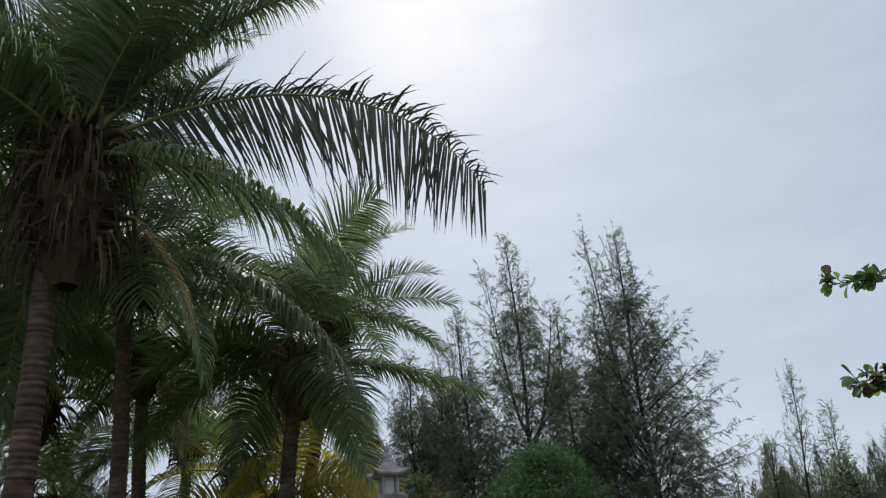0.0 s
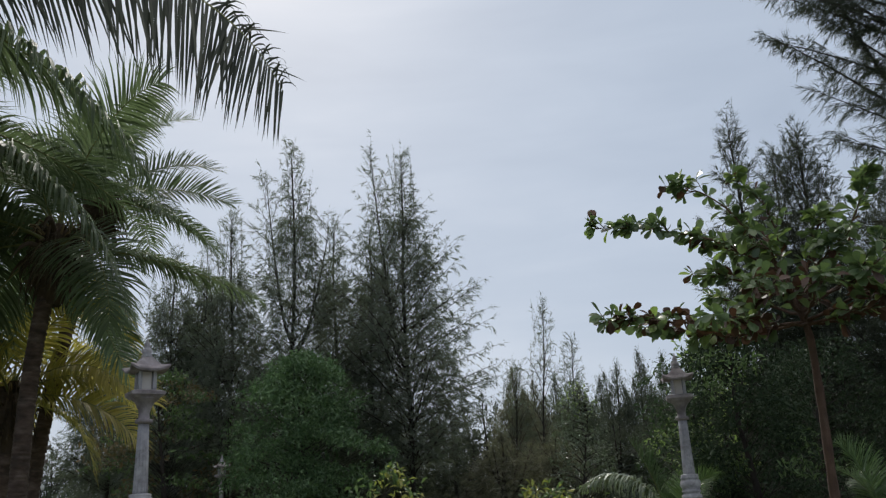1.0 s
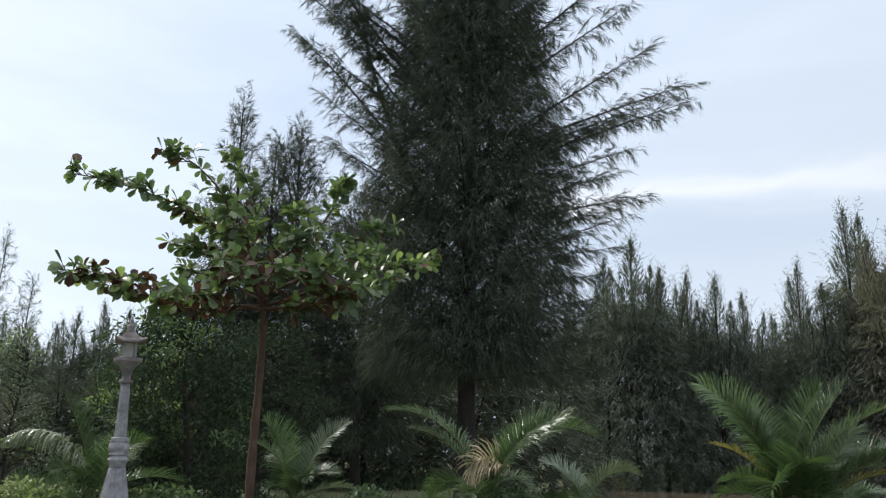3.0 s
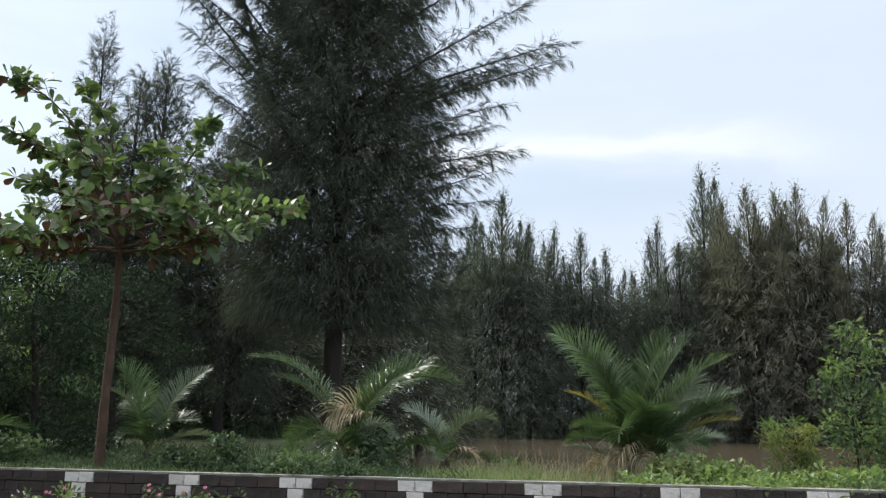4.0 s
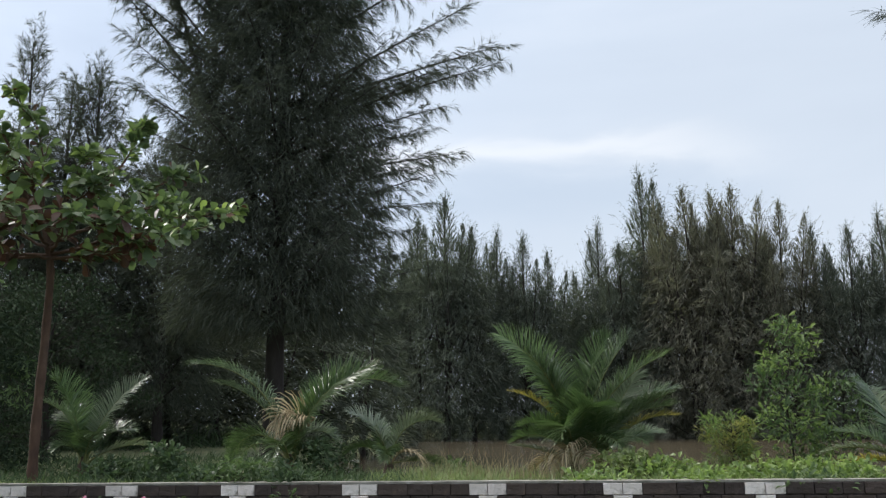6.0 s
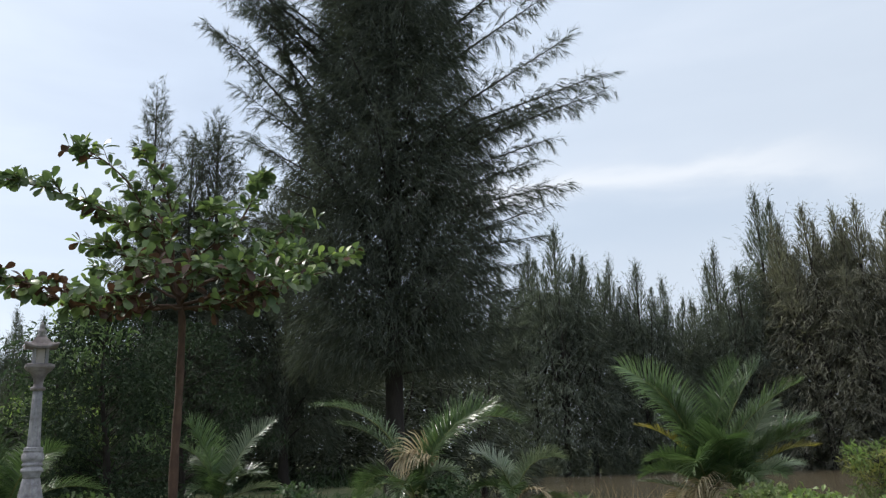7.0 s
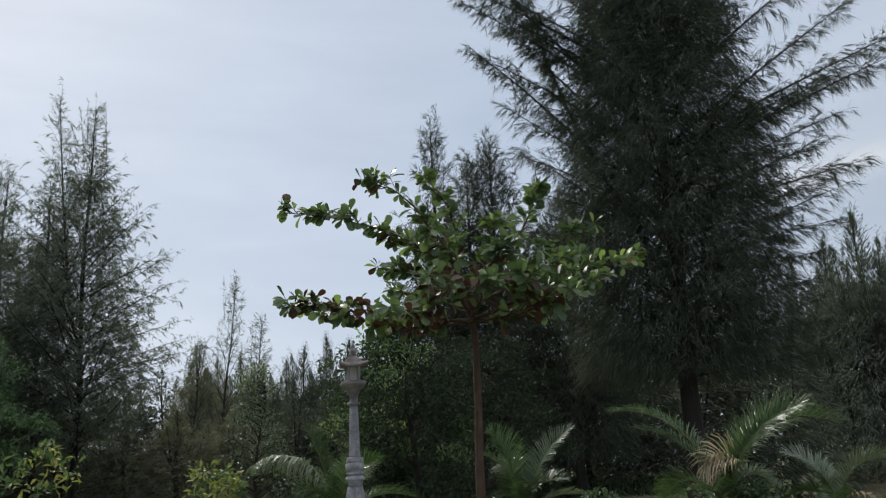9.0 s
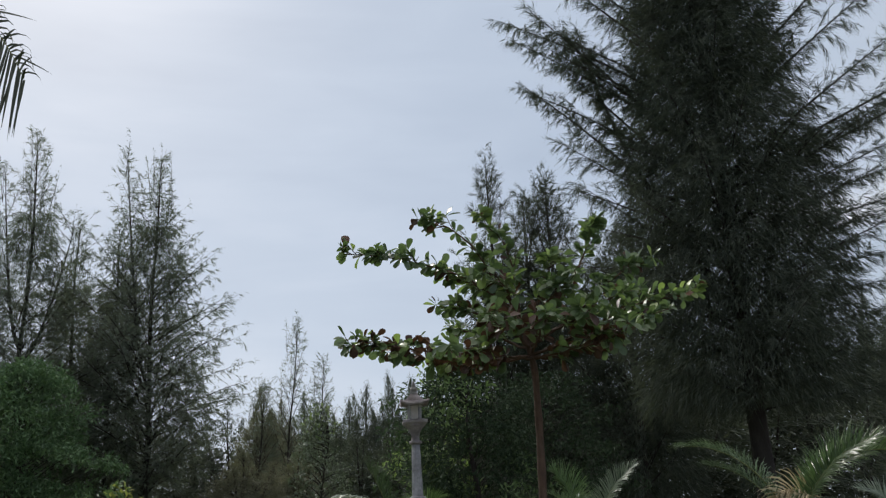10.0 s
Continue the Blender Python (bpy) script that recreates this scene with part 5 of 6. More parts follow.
# ---------------------------------------------------------------- the almond tree
def at3(az, el, d):
    x, y = polar(az, d)
    return np.array([x, y, 1.63 + d * math.tan(radians(el))])


def almond_leaf_mesh(name, mat, curl):
    """One broad leaf, 1 long, stalk at the origin, along +x, widest near its tip."""
    xs = [0.0, 0.14, 0.4, 0.68, 0.88, 1.0]
    ws = [0.012, 0.035, 0.17, 0.27, 0.22, 0.0]
    g = Geo()
    v, f = [], []
    for x, w in zip(xs, ws):
        z = -curl * x * x
        v += [(x, w, z + w * 0.35), (x, 0, z), (x, -w, z + w * 0.35)]
    for i in range(5):
        a = i * 3
        f += [(a, a + 1, a + 4, a + 3), (a + 1, a + 2, a + 5, a + 4)]
    g.add(v, f)
    me = g.mesh(name, True)
    me.materials.append(mat)
    return me


def almond_tree():
    r = np.random.RandomState(91)
    b = at3(37.3, -3.7, 11.3)
    z0 = ground_z(b[0], b[1])
    tree = thing("almond_tree", b[0], b[1], z0, "young sea almond tree with tiered branches of broad leaves", "tree")
    o = np.array([b[0], b[1], z0])
    spine = [o + [0, 0, -0.05], at3(37.3, 0, 11.3), at3(37.45, 4.5, 11.3), at3(37.5, 9.0, 11.3), at3(37.0, 11.2, 11.3), at3(36.2, 13.5, 11.3), at3(35.6, 16.2, 11.3)]
    q = np.linspace(0, 6, 25)
    pts = np.stack([np.interp(q, range(7), [p[c] for p in spine]) for c in range(3)], -1) - o
    pts[1:-1] = (pts[:-2] + pts[1:-1] * 2 + pts[2:]) / 4
    g = Geo()
    tube(g, pts, np.interp(q, [0, 3, 6], [0.062, 0.044, 0.014]) * (1 + 0.1 * np.sin(q * 9)), 10)
    part("trunk", g, almond_bark, tree, smooth=True)
    wood = Geo()
    runs = [([(36.5, 11.2), (35.5, 13.5), (32.6, 15.2), (30.1, 16.3), (27.4, 16.7), (24.0, 17.2)], 10.6), ([(35.7, 13.5), (34.5, 15.2), (33.2, 17.5), (31.5, 18.7), (30.0, 19.1)], 11.0),
            ([(35.9, 12.1), (32.6, 13.0), (30.3, 13.5)], 11.6), ([(36.8, 9.8), (33.6, 9.9), (29.5, 10.5), (25.9, 11.1), (24.0, 11.1)], 10.9), ([(36.9, 9.8), (39.9, 10.9), (43.3, 12.4), (48.6, 12.9)], 11.8),
            ([(36.7, 10.8), (40.0, 14.2), (41.2, 16.5), (42.1, 18.1)], 11.5), ([(36.8, 10.4), (39.9, 12.2), (43.0, 14.5), (46.0, 15.4)], 11.0), ([(36.5, 11.2), (36.1, 14.3), (35.8, 17.0), (34.1, 19.1)], 11.5),
            ([(37.0, 9.6), (40.9, 10.2), (44.1, 11.1)], 10.4), ([(36.5, 11.2), (37.8, 13.7), (38.8, 15.9)], 11.0), ([(36.9, 10.0), (37.6, 11.4), (38.4, 12.4)], 9.7), ([(36.8, 10.4), (35.4, 11.8), (34.0, 12.6)], 9.6),
            ([(36.6, 11.6), (34.6, 13.8), (33.0, 15.0)], 12.7), ([(36.8, 10.6), (41.0, 12.6), (44.6, 13.6)], 12.7), ([(37.0, 9.7), (34.0, 10.0), (31.0, 10.6)], 10.0), ([(36.9, 10.2), (34.4, 11.2), (31.8, 11.8)], 12.3),
            ([(36.6, 11.4), (38.6, 13.6), (40.4, 15.0)], 10.4), ([(36.9, 9.9), (42.0, 11.4), (46.6, 12.0)], 11.0), ([(36.2, 12.6), (35.4, 14.4), (34.4, 15.8)], 10.5), ([(36.6, 11.0), (39.4, 11.6), (41.6, 12.8)], 10.2),
            ([(36.8, 9.8), (33.0, 9.7), (28.8, 10.2), (26.4, 10.6)], 11.5), ([(36.8, 9.8), (33.4, 9.4), (30.2, 9.6)], 10.5), ([(36.9, 9.6), (39.4, 9.6), (42.6, 10.2)], 11.2), ([(36.2, 12.8), (33.6, 14.6), (30.6, 15.6)], 11.2)]
    leaves = []
    for run, reach in runs:
        m = len(run) - 1
        run = [(az + (0.5 + 0.06 * max(0, 36 - az) if az < 40 else 0.5 - 0.1 * (az - 40)), el) for az, el in run]
        kp = [at3(az, el, 11.3 + (reach - 11.3) * (i / m)) - o for i, (az, el) in enumerate(run)]
        n = 13
        s = np.linspace(0, 1, n)
        bp = np.stack([np.interp(s * m, range(m + 1), [p[c] for p in kp]) for c in range(3)], -1)
        bp[1:-1] = (bp[:-2] + bp[1:-1] * 2 + bp[2:]) / 4 + r.normal(0, 0.012, (n - 2, 3))
        ln = np.linalg.norm(np.diff(bp, axis=0), axis=1).sum()
        tube(wood, bp, 0.022 * (1 - 0.8 * s), 6)
        low_run = run[-1][1] < 12.2 and run[-1][0] < 45
        for k in range(int(ln / (0.095 if low_run else 0.115)) + 2):
            t = r.uniform(0.25, 1.0) if k else 1.0
            c = np.array([np.interp(t, s, bp[:, i]) for i in range(3)])
            i0 = min(n - 2, int(t * (n - 1)))
            d0 = unit(bp[i0 + 1] - bp[i0])
            side = unit(np.cross(d0, [0, 0, 1]))
            dr = unit(d0 * 0.6 + side * r.uniform(-1, 1) + [0, 0, r.uniform(-0.1, 0.6)])
            tw = r.uniform(0.08, 0.26) if k else 0.06
            e = c + dr * tw
            tube(wood, [c, (c + e) / 2 + [0, 0, -0.01], e], [0.008, 0.006, 0.004], 4)
            for j in range(r.randint(5, 9)):
                a = j * 2.4 + r.rand()
                s2 = unit(np.cross(dr, [0, 0, 1]))
                u2 = np.cross(s2, dr)
                ld = unit(dr * r.uniform(0.1, 0.9) + s2 * math.cos(a) + u2 * 0.7 * math.sin(a) + [0, 0, r.uniform(-0.9, 0.1) if low_run and r.rand() < 0.6 else r.uniform(-0.55, 0.2)])
                leaves.append((e - dr * r.uniform(0, 0.5) * tw, ld, r.uniform(0.11, 0.225), (e[2] + o[2], t)))
    part("branchwork", wood, almond_bark, tree, smooth=True)
    kinds = [[almond_leaf_mesh("leaf", m, c) for c in (0.08, 0.25, -0.05)] for m in (almond_leaf, almond_leaf_new, almond_leaf_old)]
    rest = [Geo(), Geo(), Geo()]
    leaves.sort(key=lambda l: np.linalg.norm(l[0] + o - np.array([0, 0, 1.6])))
    for k, (p, d, size, (h, t)) in enumerate(leaves):
        pick = r.rand()
        low = h < 1.63 + 11.3 * math.tan(radians(11.3))
        kind = 2 if pick < (0.5 if low and t < 0.85 else 0.05) else (1 if pick > (0.80 if t > 0.85 and not low else 0.93) else 0)
        yaw, pit = math.atan2(d[1], d[0]), -math.asin(max(-1, min(1, d[2])))
        m = Matrix.Translation(p) @ Euler((0, pit, yaw)).to_matrix().to_4x4() @ Matrix.Rotation(r.normal(0, 0.7), 4, "X") @ Matrix.Diagonal((size, size, size, 1))
        me = kinds[kind][r.randint(3)]
        if k < 300:
            lf = new("leaf", me)
            lf.parent = tree
            lf.matrix_local = m
        else:
            vs = np.array([m @ v.co for v in me.vertices])
            rest[kind].add(vs, [tuple(f.vertices) for f in me.polygons])
    for gg, mt in zip(rest, (almond_leaf, almond_leaf_new, almond_leaf_old)):
        if gg.n:
            tagged(part("foliage", gg, mt, tree, smooth=True), kind="stuff")


almond_tree()


# ---------------------------------------------------------------- stone lanterns
def lathe(geo, prof, sides=24, flute=0.0, count=12):
    ang = np.arange(sides) * 2 * np.pi / sides
    rows = []
    for r, z in prof:
        rr_ = r * (1 - flute * (0.5 - 0.5 * np.cos(ang * count)))
        rows.append(np.stack([rr_ * np.cos(ang), rr_ * np.sin(ang), np.full(sides, z)], -1))
    i, j = np.meshgrid(np.arange(len(prof) - 1), np.arange(sides), indexing="ij")
    geo.add(np.concatenate(rows), np.stack([i * sides + j, i * sides + (j + 1) % sides, (i + 1) * sides + (j + 1) % sides, (i + 1) * sides + j], -1).reshape(-1, 4))
    geo.f.append([list(range(geo.n - sides, geo.n))])
    geo.f.append([list(range(geo.n - sides * len(prof), geo.n - sides * (len(prof) - 1)))[::-1]])


def boxgeo(geo, x0, y0, z0, x1, y1, z1, taper=1.0):
    cx, cy = (x0 + x1) / 2, (y0 + y1) / 2
    v = [(x, y, z0) for x, y in ((x0, y0), (x1, y0), (x1, y1), (x0, y1))]
    v += [(cx + (x - cx) * taper, cy + (y - cy) * taper, z1) for x, y in ((x0, y0), (x1, y0), (x1, y1), (x0, y1))]
    geo.add(v, [(3, 2, 1, 0), (4, 5, 6, 7), (0, 1, 5, 4), (1, 2, 6, 5), (2, 3, 7, 6), (3, 0, 4, 7)])


def lantern(x, y, z, turn):
    t = thing("stone_lantern", x, y, z, "carved grey stone lantern on a fluted column", "stone lantern", "stone lanterns", turn=turn)
    H = 2.40

    def hz(z):
        if z < 0.54:
            return z * 0.649 / 0.54
        low = 2.43 - (2.43 - z) * 0.9 - 0.08 * min(1.0, max(0.0, (1.52 - z) / 0.65))
        return low + 0.05 * max(0.0, z - 2.09) / 0.3

    def turned(g, prof, *rest):
        lathe(g, [(r * 0.94, hz(z)) for r, z in prof], *rest)

    def block(g, x0, y0, z0, x1, y1, z1, taper=1.0):
        boxgeo(g, x0 * 0.92, y0 * 0.92, hz(z0), x1 * 0.92, y1 * 0.92, hz(z1), taper)
    g = Geo()
    turned(g, [(0.225, 0.0), (0.225, 0.035), (0.205, 0.05), (0.195, 0.10), (0.172, 0.20), (0.142, 0.32), (0.116, 0.42), (0.102, 0.48)], 72, 0.16, 12)
    turned(g, [(0.100, 0.48), (0.098, 0.50), (0.112, 0.53), (0.120, 0.54)], 32)
    part("base", g, stone_lantern, t, smooth=True)
    g = Geo()
    turned(g, [(0.128, 0.54), (0.132, 0.56), (0.128, 0.585), (0.108, 0.60), (0.106, 0.615), (0.122, 0.625), (0.125, 0.64), (0.112, 0.655), (0.108, 0.665), (0.126, 0.69), (0.134, 0.73), (0.128, 0.775), (0.108, 0.80),
              (0.116, 0.805), (0.118, 0.825), (0.108, 0.835), (0.112, 0.845), (0.112, 0.86), (0.080, 0.87)], 32)
    part("collar", g, stone_lantern, t, smooth=True)
    g = Geo()
    turned(g, [(0.080, 0.87), (0.078, 0.90), (0.066, 1.25), (0.058, 1.52)], 60, 0.16, 12)
    part("shaft", g, stone_lantern, t, smooth=True)
    g = Geo()
    turned(g, [(0.060, 1.52), (0.086, 1.53), (0.092, 1.55), (0.084, 1.57), (0.058, 1.58), (0.055, 1.63), (0.064, 1.68), (0.098, 1.75), (0.140, 1.79), (0.150, 1.80)], 32)
    part("capital", g, stone_roof, t, smooth=True)
    g = Geo()
    block(g, -0.135, -0.135, 1.795, 0.135, 0.135, 1.830, 1.25)
    block(g, -0.175, -0.175, 1.830, 0.175, 0.175, 1.868)
    block(g, -0.165, -0.165, 1.870, 0.165, 0.165, 1.885, 0.75)
    part("platform", g, stone_roof, t)
    for sx in (-1, 1):
        for sy in (-1, 1):
            g = Geo()
            block(g, sx * 0.078 - 0.018, sy * 0.078 - 0.018, 1.88, sx * 0.078 + 0.018, sy * 0.078 + 0.018, 2.09)
            part("corner_post", g, stone_lantern, t)
    g = Geo()
    block(g, -0.05, -0.05, 1.88, 0.05, 0.05, 2.09)
    part("lamp_panel", g, stone_pale, t, "pale panel inside the lamp chamber")
    # roof: four slopes with upturned corners
    g = Geo()
    n, rows = 9, []
    ring = []
    for k in range(4):
        for i in range(n - 1):
            ring.append((k, i / (n - 1) * 2 - 1))
    for lev in np.linspace(0, 1, 7):
        half = 0.200 * (1 - lev) + 0.045 * lev
        zz = 2.105 + 0.14 * lev ** 1.5 + 0.012 * (np.sin(lev * 9.4) * (1 - lev))
        for k, s in ring:
            lift = 0.045 * abs(s) ** 3 * (1 - lev) ** 2
            w = half * (1 + 0.10 * abs(s) ** 4 * (1 - lev))
            x, y = w, w * s
            for _ in range(k):
                x, y = -y, x
            rows.append((x * 0.90, y * 0.90, hz(zz + lift)))
    m = len(ring)
    i, j = np.meshgrid(np.arange(6), np.arange(m), indexing="ij")
    under = [(x * 0.97, y * 0.97, zz - 0.022) for x, y, zz in rows[:m]]
    inner = [(x * 0.45, y * 0.45, hz(2.088)) for x, y, zz in rows[:m]]
    g.add(rows + under + inner, np.stack([i * m + j, i * m + (j + 1) % m, (i + 1) * m + (j + 1) % m, (i + 1) * m + j], -1).reshape(-1, 4))
    jj = np.arange(m)
    g.f.append(np.stack([7 * m + jj, 7 * m + (jj + 1) % m, (jj + 1) % m, jj], -1))
    g.f.append(np.stack([8 * m + jj, 8 * m + (jj + 1) % m, 7 * m + (jj + 1) % m, 7 * m + jj], -1))
    part("roof", g, stone_roof, t)
    g = Geo()
    turned(g, [(0.058, 2.235), (0.062, 2.25), (0.045, 2.262), (0.052, 2.275), (0.058, 2.295), (0.045, 2.315), (0.028, 2.325), (0.036, 2.345), (0.026, 2.37), (0.010, 2.40), (0.003, H + 0.03)], 20)
    part("finial", g, stone_lantern, t, smooth=True)
    return t


def plinth(x, y):
    z = ground_z(x, y)
    if WALL_TOP - z < 0.01:
        return
    t = thing("lantern_plinth", x, y, z, "square stone block under a lantern", "plinth", "plinths", turn=20)
    g = Geo()
    boxgeo(g, -0.26, -0.26, -0.02, 0.26, 0.26, WALL_TOP - z, 0.96)
    part("block", g, concrete, t)


ax, ay = polar(-4.8, 9.25)
first = lantern(ax, ay, WALL_TOP, 18)
plinth(ax, ay)
lx, ly = along(-5.62, 0.07)
copy_thing(first, pose(lx, ly, WALL_TOP - 0.04, 0, 0, 64.4) @ Matrix.Diagonal((1.05, 1.05, 1.03, 1)))
for az, d in ((0.2, 26.0), (-10.4, 18.4), (-7.4, 44.0)):
    x, y = polar(az, d)
    copy_thing(first, pose(x, y, WALL_TOP, 0, 0, 18))
    plinth(x, y)

# a low white wall far off behind the palms
wx, wy = polar(-15.0, 28.0)
g = Geo()
boxgeo(g, -3.4, -0.12, -0.05, 2.4, 0.12, 2.75)
boxgeo(g, -3.5, -0.18, 2.75, 2.5, 0.18, 2.87)
t = thing("wall_back", wx, wy, ground_z(wx, wy), "low white rendered garden wall with a plain coping", "wall", kind="structure", turn=15)
part("wall_panel", g, plaster, t)

# ---------------------------------------------------------------- grass and flowers
def blades(name, label, spots, mat, length, width, seed, lean=0.35, category="grass"):
    """Grass: one thin bent blade at each spot."""
    r = np.random.RandomState(seed)
    p = np.array(spots)
    m = len(p)
    d = unit(np.stack([r.normal(0, lean, m), r.normal(0, lean, m), np.ones(m)], -1))
    ln = length * r.uniform(0.4, 1.25, m)
    sd = unit(np.cross(d, unit(r.normal(0, 1, (m, 3))))) * width / 2
    mid_ = p + d * (ln * 0.55)[:, None]
    d2 = unit(d * [1.9, 1.9, 0.8] + r.normal(0, 0.12, (m, 3)))
    v = np.stack([p - sd, p + sd, mid_ + sd * 0.8, mid_ - sd * 0.8, mid_ + d2 * (ln * 0.5)[:, None]], 1)
    o = (np.arange(m) * 5)[:, None]
    g = Geo()
    g.v.append(v.reshape(-1, 3))
    g.f += [o + [0, 1, 2, 3], o + [3, 2, 4]]
    g.n = m * 5
    ob = new(name, g.mesh(name))
    ob.data.materials.append(mat)
    return tagged(ob, label, category, kind="stuff")


def spread(count, u0, u1, v0, v1, seed, patch=0.0, size=0.6):
    r = np.random.RandomState(seed)
    out = []
    while len(out) < count:
        u, v = r.uniform(u0, u1), v0 + (v1 - v0) * r.rand() ** 1.3
        x, y = along(u, v)
        if v > shore(u) + 0.2 or noise.noise((x * size, y * size, seed)) < patch - 0.5 * r.rand():
            continue
        out.append((x, y, ground_z(x, y) - 0.01))
    return out


blades("grass", "green grass on the bank above the water", spread(15500, 0.1, 9, 0.18, 6.5, 1, 0.0), grass_mat, 0.20, 0.010, 1)
# a darker copy of the grass, painting the big tree's shade
blades("shade_grass", "low weeds and grass under the big tree, darkened for its shade", spread(14500, -14, 0.6, 0.16, 6.5, 9, -0.1), dark_leaf, 0.22, 0.015, 9, 0.75)
blades("tall_grass", "tall dry seeding grass on the bank", spread(3600, 0.2, 9, 1.2, 6.5, 2, 0.15), straw_mat, 0.36, 0.006, 2, 0.22)
r = np.random.RandomState(77)
thick = []
for k in range(15000):
    x, y = polar(r.uniform(-36, 58), r.uniform(23, 36))
    if uv(x, y)[1] < shore(uv(x, y)[0]) - 0.5:
        thick.append((x, y, ground_z(x, y) - 0.02))
for k in range(9000):
    x, y = polar(r.uniform(54, 100), r.uniform(48.5, 58))
    if ground_z(x, y) > 0.2:
        thick.append((x, y, ground_z(x, y) - 0.02))
# fills the dark zone between the trees, shade put into its green
blades("undergrowth", "undergrowth between the trees on the bank, darkened for their shade", thick, dark_leaf, 0.75, 0.022, 78, 0.95, "undergrowth")
# filler brush over sky gaps; shade under the trees is put into its green
far_brush = []
while len(far_brush) < 9000:
    x, y = polar(r.uniform(-38, 40), r.uniform(40, 58))
    if ground_z(x, y) > 0.1:
        far_brush.append((x, y, ground_z(x, y) - 0.02))
blades("far_brush", "tall brush under the far trees, darkened for their shade", far_brush, shaded_leaf, 2.7, 0.13, 79, 0.35, "undergrowth")
blades("creeping_grass", "short grass along the top of the wall", spread(9500, -6, 9, 0.13, 0.5, 3, -0.05), grass_mat, 0.13, 0.009, 3, 0.8)
blades("lawn", "thin lawn in front of the wall", spread(6000, -6, 9, -1.6, -0.1, 4, 0.0), grass_mat, 0.16, 0.008, 4)


def periwinkle(u, v, h, seed, flowers, petal):
    r = np.random.RandomState(seed)
    x, y = along(u, v)
    t = broadleaf("flowering_plant", x, y, "leafy plant with small pink flowers before the wall" if petal is pink_petal else "leafy plant with tiny white flowers before the wall", shrub_leaf, h, 0.22, seed, clumps=22, leaves=12, leaf=0.075, leaf_w=0.42, bottom=0.15, trunk_r=0.008,
                  clump_r=0.09, category="flower", group="flowers", mix=(lime_leaf, 0.5), droop=-0.5)
    for k in range(flowers):
        a = r.uniform(0, 6.28)
        c = np.array([math.cos(a) * r.uniform(0, 0.2), math.sin(a) * r.uniform(0, 0.2), h * r.uniform(0.92, 1.12)])
        g = Geo()
        m = 5
        b = np.arange(m) * 2 * np.pi / m + r.rand()
        nrm = unit(np.array([r.normal(-0.6, 0.3), r.normal(-0.5, 0.3), 0.6]))
        s1 = unit(np.cross(nrm, [0.2, 0.1, 1]))
        s2 = np.cross(nrm, s1)
        d = np.cos(b)[:, None] * s1 + np.sin(b)[:, None] * s2
        leaf_cards(g, np.repeat(c[None], m, 0), d, np.repeat(nrm[None], m, 0), 0.024 if petal is pink_petal else 0.012, 0.022 if petal is pink_petal else 0.010)
        part("flower", g, petal, t, "pink flower" if petal is pink_petal else "tiny white flower")


for k, (u, v, h, n, pt) in enumerate([(-2.55, -0.45, 0.80, 4, pink_petal), (-2.15, -0.30, 0.74, 3, pink_petal), (-3.55, -0.5, 0.76, 3, pink_petal), (-3.1, -0.6, 0.62, 14, white_petal), (-4.0, -0.6, 0.66, 14, white_petal),
                                      (-2.8, -0.8, 0.60, 16, white_petal), (-1.75, -0.25, 0.78, 0, pink_petal), (1.35, -0.35, 0.62, 4, pink_petal), (0.35, -0.3, 0.55, 5, white_petal), (-1.1, -0.5, 0.55, 8, white_petal),
                                      (-0.5, -0.5, 0.52, 3, white_petal), (-3.8, -0.3, 0.7, 2, pink_petal)]):
    periwinkle(u, v, h, 300 + k, n, pt)


for k, (u, v, h, sp, mt) in enumerate([(-0.52, -0.2, 0.80, 0.30, shrub_leaf), (-1.25, 0.32, 0.28, 0.30, shrub_leaf), (-0.75, 0.34, 0.2, 0.25, dark_leaf), (2.6, 0.3, 0.16, 0.3, lime_leaf), (3.6, 0.34, 0.18, 0.3, lime_leaf), (4.6, 0.3, 0.14, 0.35, shrub_leaf)]):
    x, y = along(u, v)
    broadleaf("weed_clump", x, y, "leafy green weeds growing against the wall", mt, h, sp, 340 + k, clumps=22, leaves=18, leaf=0.08, leaf_w=0.5, bottom=0.2, trunk_r=0.008, clump_r=0.12, category="weed", group="weeds")


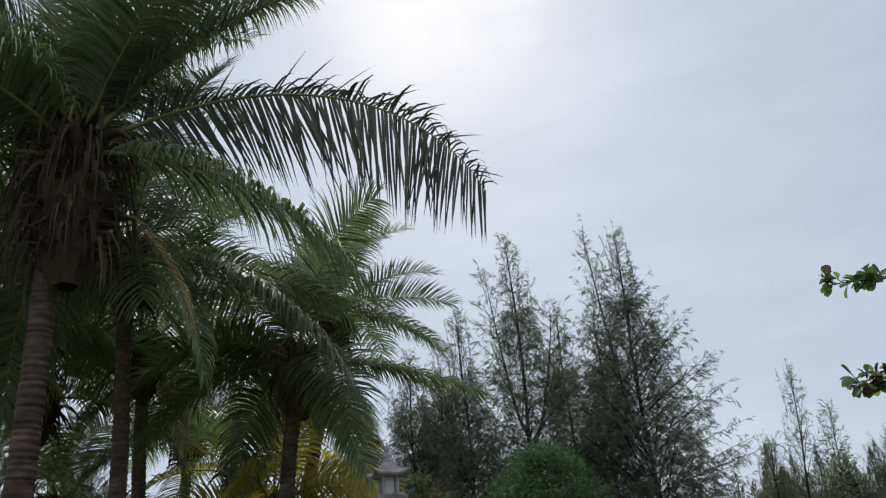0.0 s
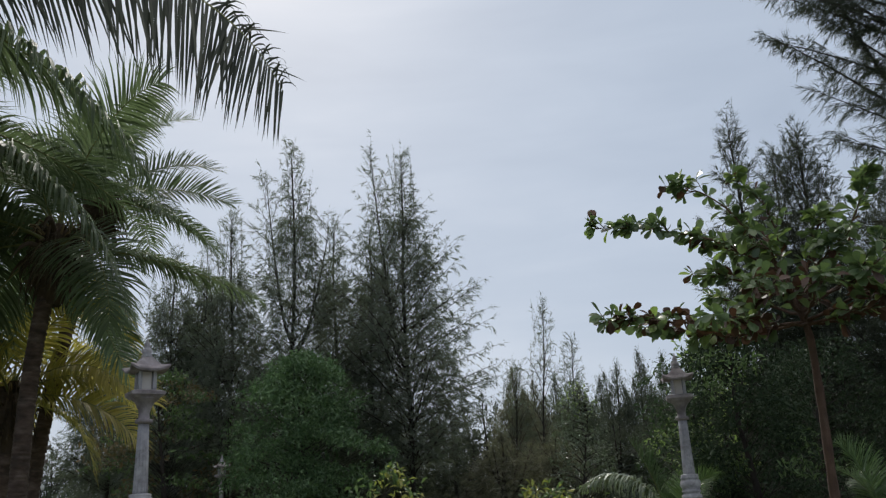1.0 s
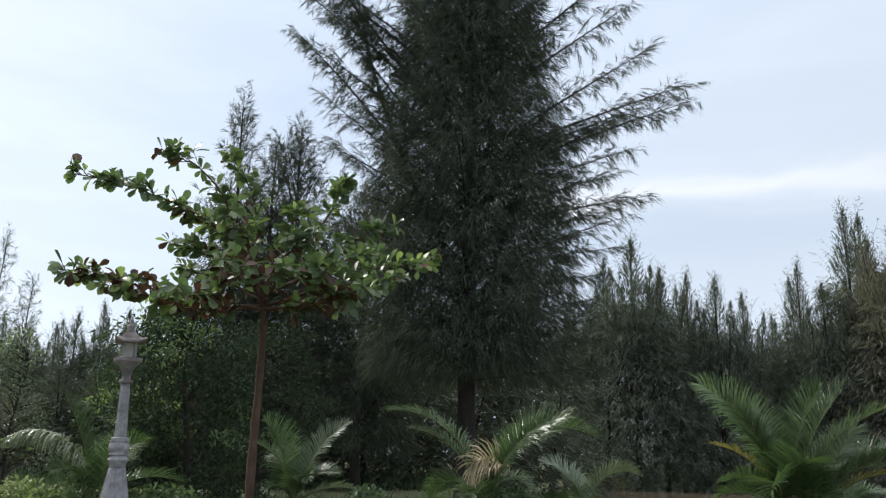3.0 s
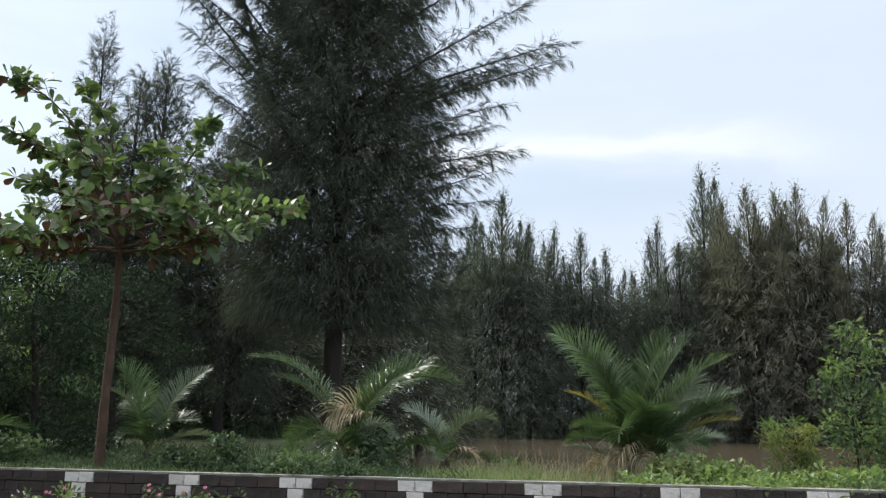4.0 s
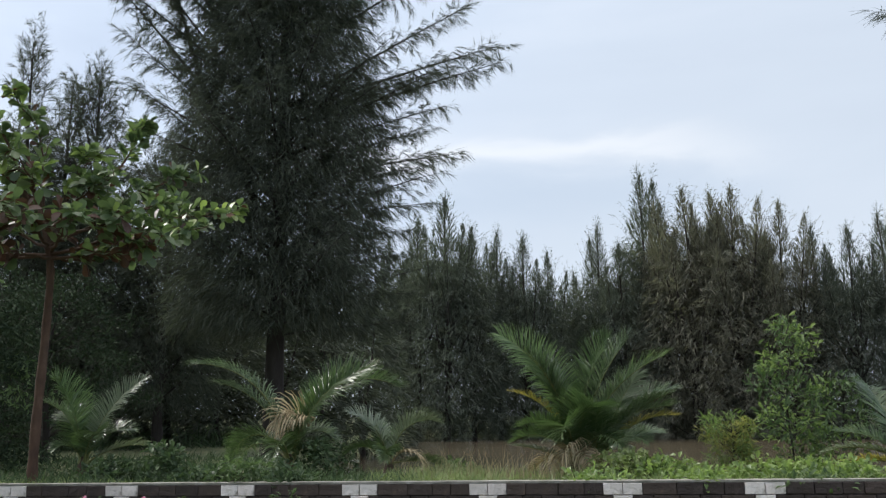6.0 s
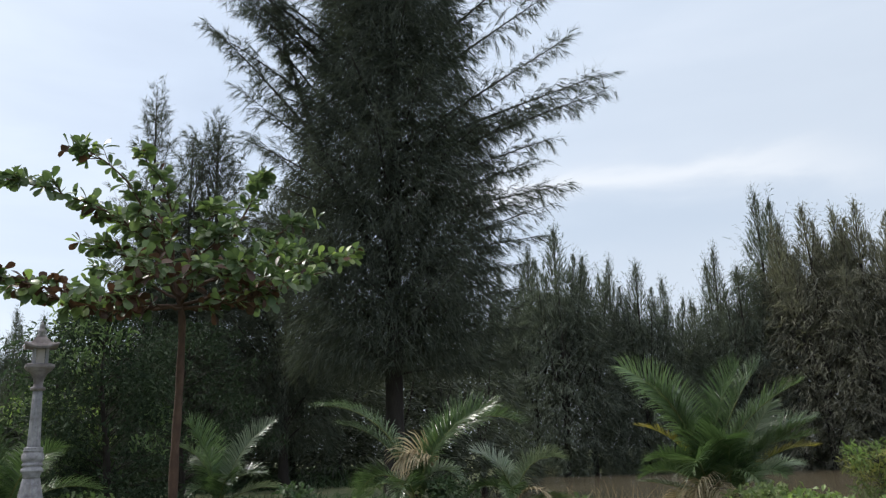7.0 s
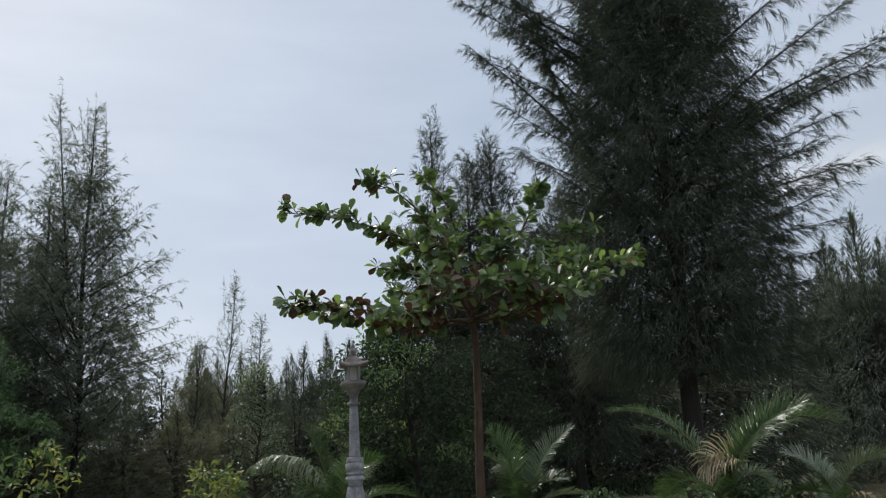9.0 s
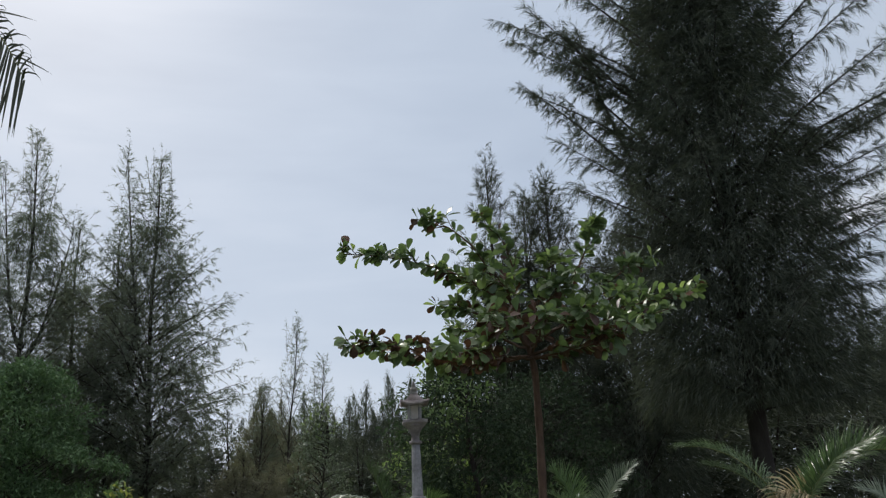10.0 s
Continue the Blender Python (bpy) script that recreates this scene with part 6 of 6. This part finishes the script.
# ---------------------------------------------------------------- the stone-faced wall, its pieces last
def build_wall():
    U0, U1 = -6.1, 14.0
    turn = math.degrees(math.atan2(WALL_D[1], WALL_D[0]))
    wall = thing("wall_bank", WALL_X, WALL_Y, 0, "low retaining wall of dark split stone with white stone piers", "wall", kind="structure", turn=turn)
    wall.matrix_world = pose(WALL_X, WALL_Y, 0, 0, -0.45, turn)
    core = Geo()
    boxgeo(core, U0, 0.03, -0.1, U1, 0.15, WALL_TOP - 0.022)
    part("core", core, mortar, wall)
    cop = Geo()
    u = U0
    r = np.random.RandomState(5)
    while u < U1:
        w = r.uniform(0.9, 1.5)
        boxgeo(cop, u, 0.0 + r.uniform(-0.003, 0.004), WALL_TOP - 0.022, min(u + w, U1) - 0.004, 0.155, WALL_TOP + r.uniform(-0.003, 0.0))
        u += w
    part("coping", cop, coping_mat, wall, "thin mossy cement coping")

    def stone(name, w, mat, seed):
        """A split-faced stone: chamfered, with an uneven proud face."""
        q = np.random.RandomState(seed)
        h = COURSE - 0.006
        g = Geo()
        v = [(0, 0.03, 0), (w, 0.03, 0), (w, 0.03, h), (0, 0.03, h), (0.0, 0.006, 0.0), (w, 0.006, 0), (w, 0.006, h), (0, 0.006, h)]
        c = 0.004
        nx = 4
        for i in range(nx):
            for z in (c, h / 2, h - c):
                v.append((c + (w - 2 * c) * i / (nx - 1) + q.uniform(-0.003, 0.003), -0.002 - q.uniform(0, 0.010), z + q.uniform(-0.004, 0.004)))
        f = [(0, 1, 2, 3)[::-1], (0, 4, 5, 1)[::-1], (1, 5, 6, 2)[::-1], (2, 6, 7, 3)[::-1], (3, 7, 4, 0)[::-1]]
        for i in range(nx - 1):
            a = 8 + i * 3
            f += [(a, a + 3, a + 4, a + 1), (a + 1, a + 4, a + 5, a + 2)]
        e = 8 + (nx - 1) * 3
        f += [(4, 8, 9), (4, 9, 10), (4, 10, 7), (5, e + 1, e), (5, e + 2, e + 1), (5, 6, e + 2)]
        low = [8 + i * 3 for i in range(nx)]
        high = [10 + i * 3 for i in range(nx)]
        f += [(4, 5, e)] + [(4, low[i + 1], low[i]) for i in range(nx - 1)]
        f += [(7, high[0], high[1]), (7, high[1], high[2]), (7, high[2], high[3]), (7, high[3], 6)]
        g.v, g.f = [np.array(v)], [[list(p) for p in f]]
        me = g.mesh(name)
        me.materials.append(mat)
        return me

    whites = [stone("white_stone", STONE - 0.006, stone_white, s) for s in range(5)]
    darks = {w: [stone("dark_stone", w - 0.004, stone_dark, 20 + s) for s in range(4)] for w in (0.19, 0.25, 0.32)}
    rest = Geo()
    made = 0
    rows = 8
    for row in range(rows):
        z = WALL_TOP - 0.023 - (row + 1) * COURSE + 0.004
        k = math.floor(U0 / PIER)
        q = np.random.RandomState(40 + row)
        while k * PIER < U1:
            left = k * PIER
            spans = [(left, 2), ] if row % 3 == 0 else [(left + STONE / 2, 1)]
            s0, cnt = spans[0]
            for i in range(cnt):
                u = s0 + i * STONE
                near = row < 5 and -5 < u < 7
                if near:
                    ob = new("white_stone", whites[q.randint(5)])
                    ob.parent = wall
                    ob.location = (u, q.uniform(-0.003, 0.003), z)
                    made += 1
            u = s0 + cnt * STONE
            nxt = left + PIER + (0 if row % 3 == 0 else STONE / 2)
            while nxt - u > 0.05:
                w = (0.19, 0.25, 0.32)[q.randint(3)]
                gap = nxt - u
                sc = 1.0
                if gap < w * 1.6:
                    sc = gap / w if gap < w * 1.35 else gap / 2 / w
                me = darks[w][q.randint(4)]
                if row < 4 and -4.6 < u < 5.4 and made < 300:
                    ob = new("dark_stone", me)
                    ob.parent = wall
                    ob.location = (u, q.uniform(-0.004, 0.004), z)
                    ob.scale = (sc, 1, 1)
                    made += 1
                else:
                    vs = np.array([v.co for v in me.vertices]) * [sc, 1, 1] + [u, q.uniform(-0.004, 0.004), z]
                    rest.v.append(vs)
                    rest.f.append([[i + rest.n for i in f.vertices] for f in me.polygons])
                    rest.n += len(vs)
                u += w * sc
            k += 1
    faces = [f for grp in rest.f for f in grp]
    me = bpy.data.meshes.new("stones")
    me.from_pydata(np.concatenate(rest.v).tolist(), [], faces)
    me.materials.append(stone_dark_rest)
    tagged(part("stones", me, stone_dark_rest, wall), kind="stuff")


build_wall()
